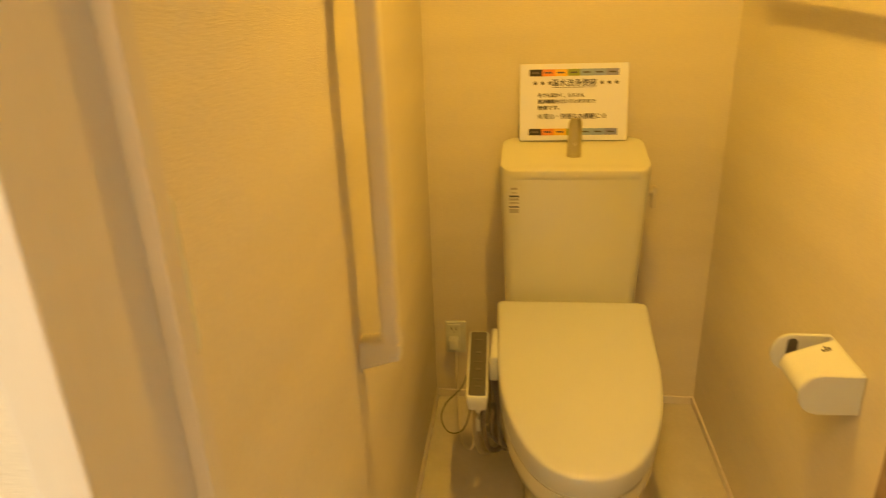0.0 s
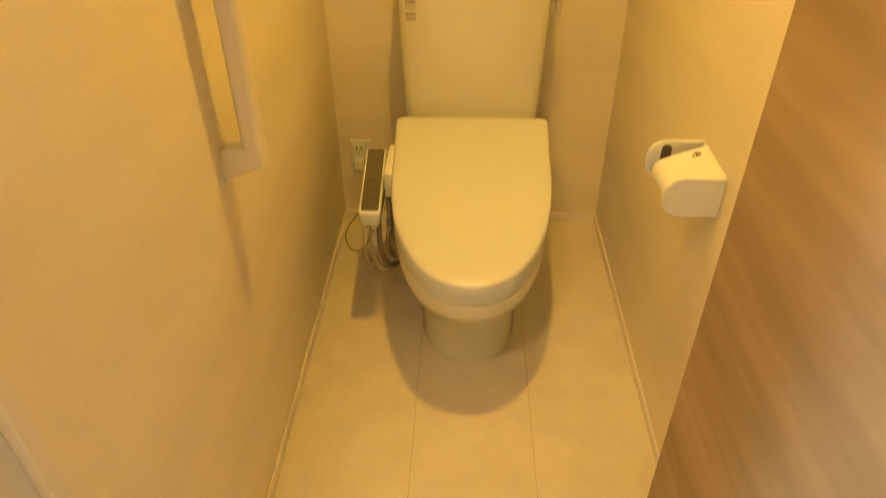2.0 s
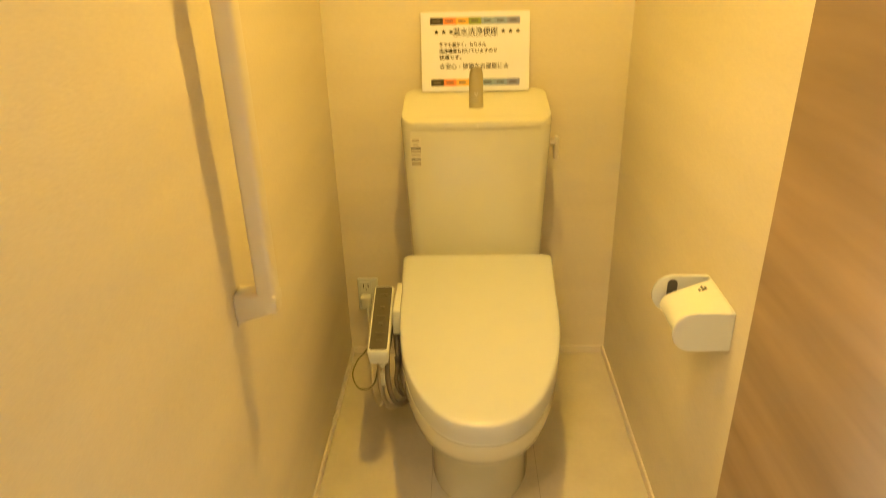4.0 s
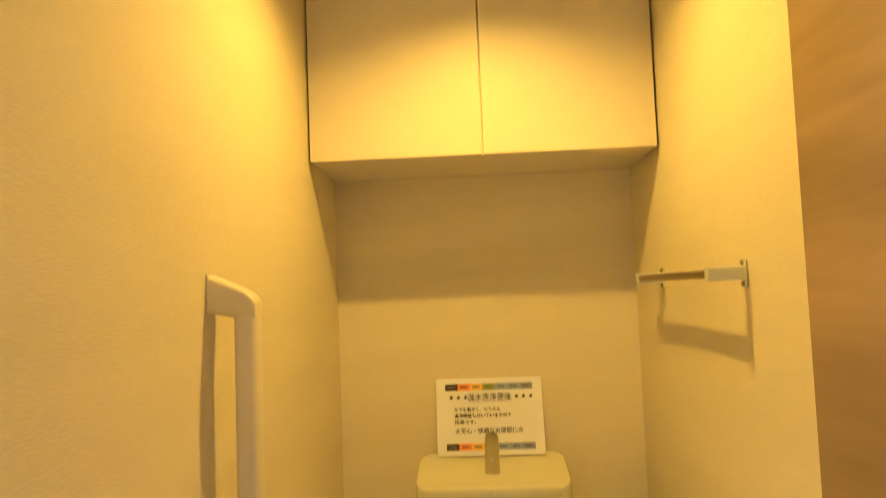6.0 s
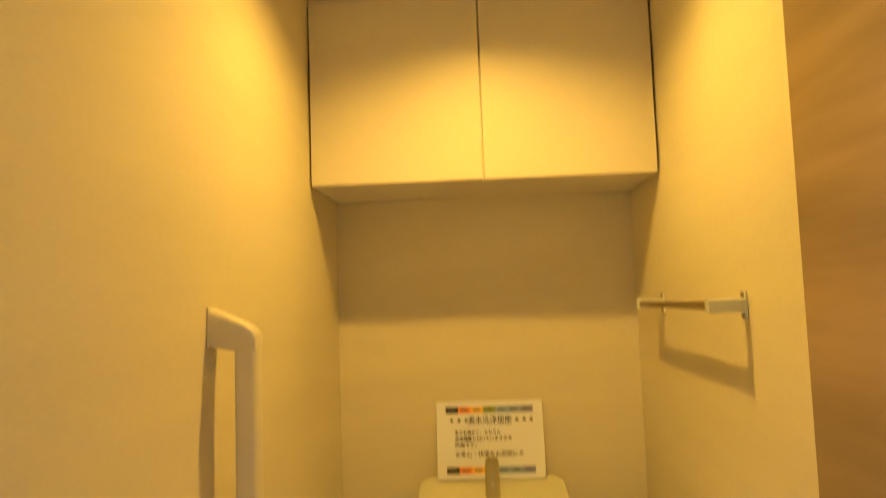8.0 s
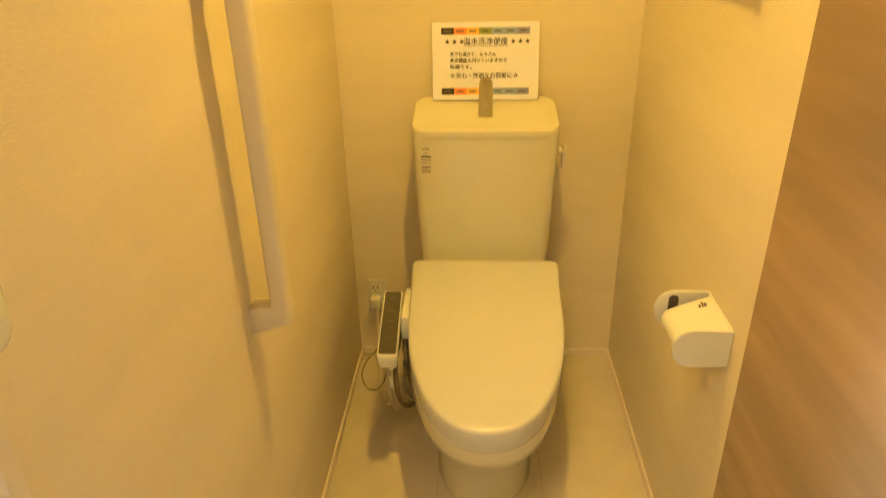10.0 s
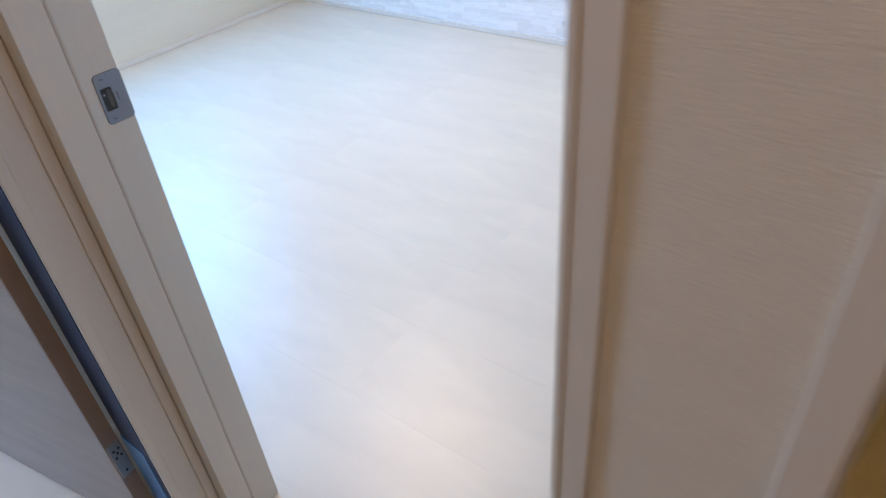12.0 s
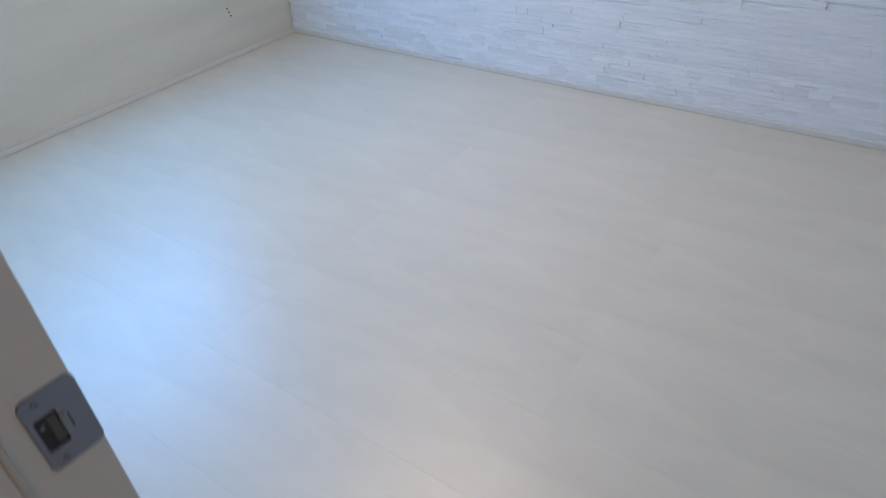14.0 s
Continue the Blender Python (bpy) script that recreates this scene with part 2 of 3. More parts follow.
# front wall of hall side, pierced by both doors
setting("wall_hall_doors", boxes(
    ((BX0, FY0, 0), (JX - 0.02, FYB, 2.5)),
    ((JX - 0.02, FY0, HEAD + 0.02), (RX + 0.02, FYB, 2.5)),
    ((RX + 0.02, FY0, 0), (TX0 - 0.03, FY1, 2.5)),
    ((TX0 - 0.03, FY0, HEAD + 0.03), (TX1 + 0.03, FY1, 2.5)),
    ((TX1 + 0.03, FY0, 0), (1.9, FY1, 2.5))), WALLPAPER, "beige textured wallpaper wall between the two doors", "wall")
setting("wall_bedroom_left", boxes(((BX0 - 0.1, FY1 - 0.1, 0), (BX0, BY1 + 0.1, 0.95)), ((BX0 - 0.1, FY1 - 0.1, 2.15), (BX0, BY1 + 0.1, 2.5)),
    ((BX0 - 0.1, FY1 - 0.1, 0.95), (BX0, -1.2, 2.15)), ((BX0 - 0.1, 0.3, 0.95), (BX0, BY1 + 0.1, 2.15))), WALLPAPER, "cream papered bedroom wall with a window opening", "wall")
setting("wall_bedroom_far", box((BX0 - 0.1, BY1, 0), (BX1 + 0.1, BY1 + 0.1, 2.5)), GROUT, "backing of the white stacked stone wall", "wall")
setting("wall_bedroom_right", box((BX1 - 0.02, 0.1, 0), (BX1 + 0.1, BY1, 2.5)), WALLPAPER, "cream papered wall closing the bedroom", "wall")
setting("ceiling_bedroom", box((BX0 - 0.1, FY0, 2.4), (BX1 + 0.1, BY1 + 0.1, 2.5)), CEILING, "white papered bedroom ceiling", "ceiling")
setting("floor_base", box((BX0 - 0.2, HY - 0.1, -0.12), (1.9, BY1 + 0.1, -0.07)), JOINT, "dark subfloor under the boards", "floor")
setting("wall_hall_back", box((-3.2, HY - 0.1, 0), (1.9, HY, 2.5)), WALLPAPER, "beige papered wall at the back of the hall", "wall")
setting("wall_hall_end", box((1.8, HY, 0), (1.9, FY0, 2.5)), WALLPAPER, "beige papered end wall of the hall", "wall")
setting("ceiling_hall", box((-3.2, HY - 0.1, 2.4), (1.9, FY0, 2.5)), CEILING, "white papered hall ceiling", "ceiling")
# side wall of the hall with another door opening
SY0, SY1 = -2.58, -1.818
setting("wall_hall_side", boxes(((HX - 0.1, HY, 0), (HX, SY0 - 0.03, 2.5)), ((HX - 0.1, SY0 - 0.03, HEAD + 0.03), (HX, SY1 + 0.03, 2.5)), ((HX - 0.1, SY1 + 0.03, 0), (HX, FY0, 2.5))),
    WALLPAPER, "beige papered side wall of the hall", "wall")
setting("wall_side_room", box((-3.2, HY, 0), (-3.1, FY0, 2.5)), WALLPAPER, "pale wall closing the side room", "wall")


def boards(name, x0, y0, x1, y1, width, length, shift, label):
    """Floor boards along x as parts of the floor."""
    base = setting(name, box((x0, y0, -0.07), (x1, y1, -0.012)), JOINT, label, "floor")
    row, y = 0, y0
    meshes = {}
    rows = []
    y = shift[1] - width * math.ceil((shift[1] - y0) / width)
    while y < y1 - 1e-6:
        a, b = max(y, y0), min(y + width, y1)
        off = shift[0] + (round((y - shift[1]) / width) % 2) * length / 2
        x = off - length * math.ceil((off - x0) / length)
        while x < x1 - 1e-6:
            c, d = max(x, x0), min(x + length, x1)
            if d - c > 0.01 and b - a > 0.01:
                key = (round(d - c, 4), round(b - a, 4))
                if key not in meshes:
                    bm = bmesh.new()
                    bmesh.ops.create_cube(bm, size=1)
                    bmesh.ops.scale(bm, vec=(key[0] - 0.0001, key[1] - 0.0001, 0.012), verts=bm.verts)
                    top = [e for e in bm.edges if all(v.co.z > 0 for v in e.verts)]
                    bmesh.ops.bevel(bm, geom=top, offset=0.00015, segments=1, affect="EDGES")
                    me = bpy.data.meshes.new("board")
                    bm.to_mesh(me)
                    bm.free()
                    me.materials.append(PLANK)
                    meshes[key] = me
                ob = new("board", meshes[key])
                ob.location = ((c + d) / 2, (a + b) / 2, -0.006)
                ob.parent = base
            x += length
        y += width
        row += 1
    return base

boards("floor_bedroom", BX0, FYB - 0.055, BX1 + 0.02, BY1, 0.303, 1.97, (-1.015, -1.29), "pale whitish wood-grain floor boards, bedroom")
boards("floor_hall", -3.1, HY, 1.8, FYB - 0.055, 0.303, 1.818, (-0.4, -1.9), "pale whitish wood-grain floor boards, hall")


# ---- door frames ----


def door_frame(name, label, x0, x1, y0, y1, stop, head=HEAD, face=0.032, stop_far=None):
    """Lining of an opening in the front wall, with a stop and thin casings on both sides; stop: y range of the stop."""
    f = tagged(thing(name, label, "door frame"), kind="structure")
    for side, nm in ((x0, 1), (x1, -1)):
        a = side - nm * face
        lo, hi = min(a, side), max(a, side)
        part("jamb", box((lo, y0 - 0.007, 0), (hi, y1 + 0.007, head), 0.0015), FRAME, f)
        s0, s1 = sorted((side, side + nm * (0.0075 if stop_far and nm < 0 else 0.012)))
        st = stop_far if stop_far and nm < 0 else stop
        part("door_stop", box((s0, st[0], 0), (s1, st[1], head), 0.001), FRAME, f)
        # thin strip, browner than the frame, along the stop's inner edge
        if stop_far:
            g0, g1 = sorted((side, side + nm * (0.007 if nm < 0 else 0.0115)))
            part("stop_strip", box((g0, st[1], 0), (g1, st[1] + 0.006, head), 0.002), STOP_STRIP, f, "thin brown strip beside the stop")
    part("head_jamb", box((x0 - face, y0 - 0.007, head), (x1 + face, y1 + 0.007, head + face), 0.0015), FRAME, f)
    return f


door_frame("door_frame_bedroom", "beige laminated door frame of the bedroom", JX, RX, FY0, FYB, (FY0 - 0.007, -1.685), face=0.0265, stop_far=(FY0 - 0.0085, -1.685))
door_frame("door_frame_toilet", "beige laminated door frame of the toilet", TX0, TX1, FY0, FY1, (-1.648, -1.630))


def side_frame():
    """Frame of the opening in the hall's side wall."""
    f = tagged(thing("door_frame_side", "beige laminated frame of the side room door", "door frame"), kind="structure")
    for y0, y1 in ((SY1, SY1 + 0.018), (SY0 - 0.032, SY0)):
        part("jamb", box((HX - 0.107, y0, 0), (HX + 0.007, y1, HEAD), 0.0015), FRAME, f)
    part("casing", box((HX, SY1 + 0.018, 0), (HX + 0.0045, SY1 + 0.061, HEAD + 0.032), 0.001), FRAME, f)
    part("casing", box((HX, SY1 + 0.061, 0), (HX + 0.010, FY0 - 0.0072, HEAD + 0.032), 0.002), FRAME, f)
    part("blue_film", box((HX - 0.096, SY1 - 0.0012, 0.01), (HX - 0.001, SY1, HEAD - 0.02)), BLUE, f, "dark blue protective film on the jamb")
    part("film_tail", box((HX - 0.098, SY1 - 0.0028, 0.02), (HX - 0.02, SY1 - 0.0013, 0.34)), SKYBLUE, f, "loose light blue film end")
    part("head_jamb", box((HX - 0.107, SY0 - 0.032, HEAD), (HX + 0.007, SY1 + 0.032, HEAD + 0.032), 0.0015), FRAME, f)
    return f


side_frame()


def strike_plate(name, label, x, y0, y1, z0, z1, mat, hollow=(0.10, 0.50, 0.27, 0.72), screws=True):
    """A metal latch plate let into a jamb; hollow: its opening, as shares of the plate's width and height."""
    s = thing(name, label, "strike plate")
    w, h = y1 - y0, z1 - z0
    a, b = y0 + hollow[0] * w, y0 + hollow[1] * w
    c, d = z0 + hollow[2] * h, z0 + hollow[3] * h

    def ring(i, j, xx):
        k = [(p, q) for p, q, _ in (r_ring(y0 + i, y1 - i, z0 + i, z1 - i, 0, 0.007) if not j else r_ring(a, b, c, d, 0, 0.0015))]
        return [(xx, p, q) for p, q in k]
    part("plate", loft([ring(0, 0, x - 0.001), ring(0, 0, x + 0.0012), ring(0.0006, 0, x + 0.0018), ring(0, 1, x + 0.0018), ring(0, 1, x - 0.001)], False), mat, s)
    # no real depth here: the hollow's shade is its dark colour
    part("hollow", box((x - 0.0012, a - 0.001, c - 0.001), (x + 0.0002, b + 0.001, d + 0.001)), DARK, s, "flat dark box for the shaded latch hollow")
    part("latch_lip", box((x + 0.0001, a + 0.55 * (b - a), c + 0.1 * (d - c)), (x + 0.0006, b - 0.08 * (b - a), d - 0.12 * (d - c))), GREY_PLASTIC, s)
    if screws:
        part("tongue", box((x, b - 0.001, c + 0.18 * (d - c)), (x + 0.0030, b + 0.12 * w, d - 0.22 * (d - c)), 0.0008), mat, s)
        part("tongue_slot", box((x + 0.0015, b + 0.12 * w, c + 0.26 * (d - c)), (x + 0.0020, b + 0.15 * w, d - 0.30 * (d - c))), DARK, s)
        for z in (z0 + 0.10 * h, z1 - 0.11 * h):
            sc = part("screw", disc((x + 0.0020, y0 + 0.29 * w, z), 0.0034, 0.0012, "x", 14), mat, s)
            part("screw_cross", box((x + 0.0025, y0 + 0.29 * w - 0.0018, z - 0.0006), (x + 0.0028, y0 + 0.29 * w + 0.0018, z + 0.0006)), DARK, sc)
        # small metal disc added for the highlight dot inside the hollow
        part("catch_glint", disc((x + 0.0008, a + 0.25 * (b - a), d - 0.28 * (d - c)), 0.0018, 0.002, "x", 12), mat, s)
    return s


PLATE = material("grey_zinc", (0.27, 0.27, 0.29), 0.35, 0.9, vary=0.06, scale=30, fine=300, bump=0.05)
TAN_PLATE = material("dull_tan_metal", (0.46, 0.40, 0.32), 0.5, 0.6, vary=0.06, scale=30, fine=300, bump=0.05)
strike_plate("strike_plate", "grey metal strike plate in the bedroom jamb", JX, -1.659, -1.6155, 0.986, 1.062, PLATE)
strike_plate("strike_plate", "dull metal strike plate in the toilet jamb", TX0, -1.722, -1.657, 0.957, 1.027, TAN_PLATE, (0.64, 0.88, 0.38, 0.70), False)


def baseboard(label, lo, hi):
    return setting("baseboard", box(lo, hi, 0.003), PAINT, label, "baseboard")


for lo, hi in (((0, FY1, 0), (0.007, 0, 0.028)), ((XR - 0.007, FY1, 0), (XR, 0, 0.028)), ((0.007, -0.007, 0), (XR - 0.007, 0, 0.028))):
    baseboard("narrow cream skirting strip on vinyl floor", lo, hi)
baseboard("pale skirting under the stone wall", (BX0 + 0.008, BY1 - 0.016, 0), (BX1, BY1 - 0.006, 0.03))
baseboard("pale skirting along bedroom wall", (BX0, FY1, 0), (BX0 + 0.008, BY1 - 0.01, 0.03))

# ---- toilet ----
TC = 0.430


def d_ring(half, back, front, mid, z, n=2.4, m=7.0, count=56, tilt=0.0, pivot=-0.225):
    """A D-shaped outline: squarish at the back, round at the front. tilt: rise per metre towards the back."""
    out = []
    for k in range(count):
        a = 2 * math.pi * k / count
        c, s = math.cos(a), math.sin(a)
        e = n if s < 0 else m
        x = half * math.copysign(abs(c) ** (2 / e), c)
        y = mid + (mid - front if s < 0 else back - mid) * math.copysign(abs(s) ** (2 / e), s)
        out.append((TC + x, y, z + tilt * (y - pivot)))
    return out


def build_toilet():
    t = thing("toilet", "white ceramic toilet with closed lid on vinyl floor", "toilet")
    rings = []
    for z, half, back, front, mid, rise in ((0.0, 0.129, -0.12, -0.694, -0.50, 0), (0.012, 0.132, -0.12, -0.699, -0.50, 0), (0.093, 0.128, -0.12, -0.690, -0.50, 0), (0.175, 0.133, -0.12, -0.707, -0.50, 0), (0.225, 0.152, -0.10, -0.766, -0.50, 0),
                                            (0.276, 0.174, -0.09, -0.812, -0.48, 0.04), (0.326, 0.191, -0.10, -0.842, -0.46, 0.08), (0.380, 0.199, -0.15, -0.854, -0.44, 0.12), (0.4235, 0.2005, -0.205, -0.856, -0.43, 0.138)):
        rings.append(d_ring(half, back, front, mid, z, 2.25, 6, tilt=rise))
    part("bowl", loft(rings), CERAMIC, t, "", 60)
    TI = 0.138
    seat = [d_ring(h, -0.205, f, -0.42, z, 2.3, 12, tilt=TI) for z, h, f in ((0.4242, 0.1985, -0.8535), (0.4255, 0.1995, -0.8545), (0.4435, 0.1995, -0.8545), (0.4455, 0.197, -0.852))]
    part("seat", loft(seat), PLASTIC, t, "", 50)
    lid = [d_ring(h, b, f, -0.40, z, 2.3, 22, count=88, tilt=TI) for z, h, b, f in ((0.4325, 0.2020, -0.2235, -0.8560), (0.4340, 0.2040, -0.2215, -0.8585), (0.4550, 0.2050, -0.220, -0.861), (0.4795, 0.2045, -0.2205, -0.8602),
          (0.4835, 0.2030, -0.222, -0.8580), (0.4858, 0.2000, -0.225, -0.8540), (0.4870, 0.1955, -0.2295, -0.8480), (0.4876, 0.180, -0.244, -0.828), (0.4884, 0.14, -0.28, -0.76), (0.4890, 0.07, -0.36, -0.64))]
    lid = [[(TC + 0.001 + (x - TC) * (1 + 0.24 * max(0, y + 0.40)), y, z) for x, y, z in r] for r in lid]
    part("seat_lid", loft(lid), LID, t, "closed smooth white lid", 50)
    part("hinge_block", box((TC - 0.17, -0.235, 0.40), (TC + 0.17, -0.175, 0.462), 0.012, 3), PLASTIC, t, "", 40)
    tank = [r_ring(TC - w, TC + w, y0, -0.025, z, 0.030) for z, w, y0 in ((0.375, 0.183, -0.172), (0.40, 0.187, -0.180), (0.50, 0.190, -0.186), (0.70, 0.198, -0.190), (0.853, 0.204, -0.192))]
    part("tank", loft(tank), CERAMIC, t, "", 50)
    rings = [r_ring(TC - w, TC + w, y0, y1, z, r) for z, w, y0, y1, r in ((0.842, 0.2040, -0.1922, -0.024, 0.036), (0.8435, 0.2047, -0.1930, -0.021, 0.038), (0.8635, 0.2060, -0.1950, -0.021, 0.040), (0.8660, 0.2050, -0.1938, -0.022, 0.039))]
    top = [r_ring(TC - w, TC + w, y0, y1, 0.0, r) for w, y0, y1, r in ((0.2025, -0.191, -0.024, 0.034), (0.192, -0.178, -0.032, 0.030), (0.166, -0.165, -0.045, 0.024), (0.104, -0.140, -0.078, 0.02))]
    drop = (0.0, 0.0, -0.003, -0.006)
    rings += [[(x, y, 0.8672 + d + 0.31 * max(0, y + 0.192)) for x, y, _ in r] for r, d in zip(top, drop)]
    rings = [[(TC + (x - TC) * (1 - 0.08 * max(0, y + 0.185) - 7 * max(0, y + 0.09) ** 2), y, z) for x, y, z in r] for r in rings]
    part("tank_lid", loft(rings), CERAMIC, t, "tank lid with a shallow hand-wash basin", 35)
    part("emblem", disc((TC + 0.003, -0.196, 0.852), 0.0035, 0.003, "y", 12), LABEL, t)
    # spout: a flat upright blade that leans forward
    sx = TC + 0.001
    prof = [(-0.112, 0.872), (-0.114, 0.90), (-0.117, 0.950), (-0.123, 0.982), (-0.131, 0.996)]
    rings = [[(sx + w * math.cos(a), y + 0.008 * math.sin(a), z) for a in [2 * math.pi * i / 16 for i in range(16)]] for (y, z), w in zip(prof, (0.021, 0.020, 0.019, 0.018, 0.013))]
    part("spout", loft(rings), SPOUT, t, "flat beige hand-wash spout", 50)
    # two pale strokes in place of the V-shaped reflection on the spout
    for k in (-1, 1):
        part("spout_glint", moved(box((-0.0012, -0.001, 0), (0.0012, 0.001, 0.010)), Matrix.Translation((sx, -0.1232, 0.918)) @ Matrix.Rotation(radians(24 * k), 4, "Y")), LABEL, t, "pale stroke painted as a V-shaped glint")
    # flush lever on the tank's side
    part("flush_lever", joined(disc((TC + 0.210, -0.134, 0.790), 0.011, 0.034, "x", 20, 0.002), box((TC + 0.217, -0.146, 0.742), (TC + 0.231, -0.122, 0.806), 0.005, 3)), LEVER, t, "small chrome flush lever", 40)
    # label on the tank
    part("tank_label", box((TC - 0.179, -0.1925, 0.740), (TC - 0.150, -0.1885, 0.822)), LABEL, t, "small pale information label")
    for z, h, w, mat in ((0.828, 0.006, 0.019, PALEBAR), (0.816, 0.003, 0.014, PALEBAR), (0.806, 0.005, 0.027, DARKBAR), (0.797, 0.006, 0.027, PALEBAR), (0.787, 0.004, 0.026, PALEBAR), (0.775, 0.004, 0.027, DARKBAR), (0.763, 0.012, 0.026, PALEBAR)):
        part("label_bar", box((TC - 0.1645 - w / 2, -0.1935, z - 0.012 - h / 2), (TC - 0.1645 + w / 2, -0.1885, z - 0.012 + h / 2)), mat, t)
    # control panel of the washing seat
    px0, px1, py0, py1 = 0.151, 0.207, -0.578, -0.325
    shell = [r_ring(px0 + i, px1 - i, py0 + i, py1 - i, z, 0.008) for z, i in ((0.346, 0.012), (0.354, 0.004), (0.374, 0.001), (0.389, 0.0), (0.393, 0.0025))]
    shell = [[(x - 0.028 * (y - py0), y, z + 0.19 * (y - py0)) for x, y, z in r] for r in shell]
    panel = part("control_panel", loft(shell), PLASTIC, t, "side control panel with a dark face", 40)
    face = [r_ring(px0 + i, px1 - i, py0 + i + 0.002, py1 - i, z, 0.006) for z, i in ((0.388, 0.0058), (0.3943, 0.0058), (0.3947, 0.007))]
    part("panel_face", loft([[(x - 0.028 * (y - py0), y, z + 0.19 * (y - py0)) for x, y, z in r] for r in face]), GREY_PLASTIC, panel, "brown-grey button field")
    for yy, w, h in ((-0.365, 0.010, 0.004), (-0.415, 0.006, 0.006), (-0.452, 0.011, 0.0035), (-0.478, 0.006, 0.006), (-0.515, 0.012, 0.0035), (-0.540, 0.007, 0.004)):
        xx, zz = 0.1795 - 0.028 * (yy - py0), 0.3947 + 0.19 * (yy - py0)
        part("button", box((xx - w, yy - h, zz - 0.001), (xx + w, yy + h, zz + 0.0009), 0.0004, 1), BUTTON, panel)
    leg = [r_ring(0.158 + i, 0.200 - i, -0.520 + i, -0.400 - i, z, 0.008) for z, i in ((0.296, 0.012), (0.308, 0.008), (0.33, 0.003), (0.375, 0.0))]
    part("panel_shroud", loft(leg), PLASTIC, t, "white shroud below the panel", 40)
    part("arm", box((0.206, -0.475, 0.375), (0.229, -0.318, 0.448), 0.006, 3), PLASTIC, t, "", 40)
    return t


LEVER = material("pale_chrome", (0.62, 0.59, 0.52), 0.3, 0.4, vary=0.03)
SPOUT = material("beige_chrome", (0.50, 0.465, 0.31), 0.35, 0.4, vary=0.04, scale=20, fine=120, bump=0.02)
LABEL = material("label_paper", (0.62, 0.61, 0.53), 0.5, vary=0.04)
PALEBAR = material("label_faint_print", (0.38, 0.36, 0.29), 0.6, vary=0.15, scale=90, fine=500)
DARKBAR = material("label_print", (0.10, 0.10, 0.09), 0.6, vary=0.1)
BUTTON = material("panel_button", (0.095, 0.09, 0.073), 0.35, vary=0.06, scale=40)
build_toilet()


def build_supply():
    """Water pipe, hose and cables below the washing seat."""
    s = thing("water_supply", "stop valve with hoses beside the toilet bowl", "plumbing")
    part("pipe", tube([(0.19, -0.20, 0.0), (0.19, -0.20, 0.20)], 0.011), STEEL, s, "", 40)
    part("flange", disc((0.19, -0.20, 0.004), 0.028, 0.008), STEEL, s, "", 40)
    part("valve", joined(tube([(0.19, -0.235, 0.20), (0.19, -0.16, 0.20)], 0.016), disc((0.19, -0.25, 0.20), 0.02, 0.02, "y", 16, 0.003)), STEEL, s, "", 40)
    part("hose", tube(curve_points([(0.19, -0.20, 0.21), (0.185, -0.25, 0.30), (0.20, -0.33, 0.20), (0.235, -0.40, 0.11), (0.27, -0.38, 0.16), (0.26, -0.30, 0.34)]), 0.008), HOSE, s, "grey flexible water hose", 40)
    part("hose", tube(curve_points([(0.20, -0.20, 0.21), (0.225, -0.30, 0.26), (0.22, -0.37, 0.17), (0.25, -0.44, 0.13), (0.29, -0.40, 0.22), (0.28, -0.33, 0.36)]), 0.006), HOSE, s, "grey flexible water hose", 40)
    part("filter", disc((0.222, -0.33, 0.30), 0.016, 0.07, "z", 16, 0.004), GREY_PLASTIC, s, "", 40)
    part("hose", tube(curve_points([(0.212, -0.45, 0.37), (0.216, -0.49, 0.31), (0.212, -0.51, 0.245), (0.232, -0.50, 0.20), (0.27, -0.46, 0.19), (0.30, -0.38, 0.22)]), 0.0055), HOSE, s, "dark flexible water hose", 40)
    part("hose", tube(curve_points([(0.222, -0.44, 0.36), (0.228, -0.49, 0.29), (0.234, -0.52, 0.24), (0.25, -0.50, 0.19), (0.29, -0.40, 0.20)]), 0.006), HOSE, s, "dark flexible water hose", 40)
    part("hose", tube(curve_points([(0.172, -0.49, 0.33), (0.168, -0.505, 0.24), (0.182, -0.49, 0.16), (0.212, -0.44, 0.13), (0.245, -0.38, 0.17), (0.262, -0.32, 0.32)]), 0.007), WHITE_HOSE, s, "pale flexible water hose", 40)
    part("hose", tube(curve_points([(0.190, -0.50, 0.33), (0.192, -0.52, 0.25), (0.208, -0.51, 0.185), (0.238, -0.47, 0.165), (0.270, -0.42, 0.22)]), 0.007), HOSE, s, "dark flexible water hose", 40)
    part("coupling", disc((0.180, -0.500, 0.262), 0.013, 0.045, "z", 16, 0.004), PLASTIC, s, "white hose coupling", 40)
    part("connector", disc((0.217, -0.490, 0.300), 0.009, 0.04, "z", 16, 0.003), GREY_PLASTIC, s, "", 40)
    part("wire", tube(curve_points([(0.185, -0.49, 0.33), (0.180, -0.505, 0.285), (0.195, -0.50, 0.255), (0.214, -0.49, 0.28), (0.218, -0.47, 0.34)]), 0.0025, 8), CORD, s, "pale thin wire", 40)
    c = thing("power_lead", "pale cord looping from outlet to control panel", "cable")
    part("cord", tube(curve_points([(0.072, -0.035, 0.215), (0.075, -0.06, 0.15), (0.088, -0.15, 0.05), (0.10, -0.23, 0.010), (0.13, -0.32, 0.03), (0.16, -0.42, 0.14), (0.18, -0.46, 0.34)]), 0.0042), CORD, c, "", 40)
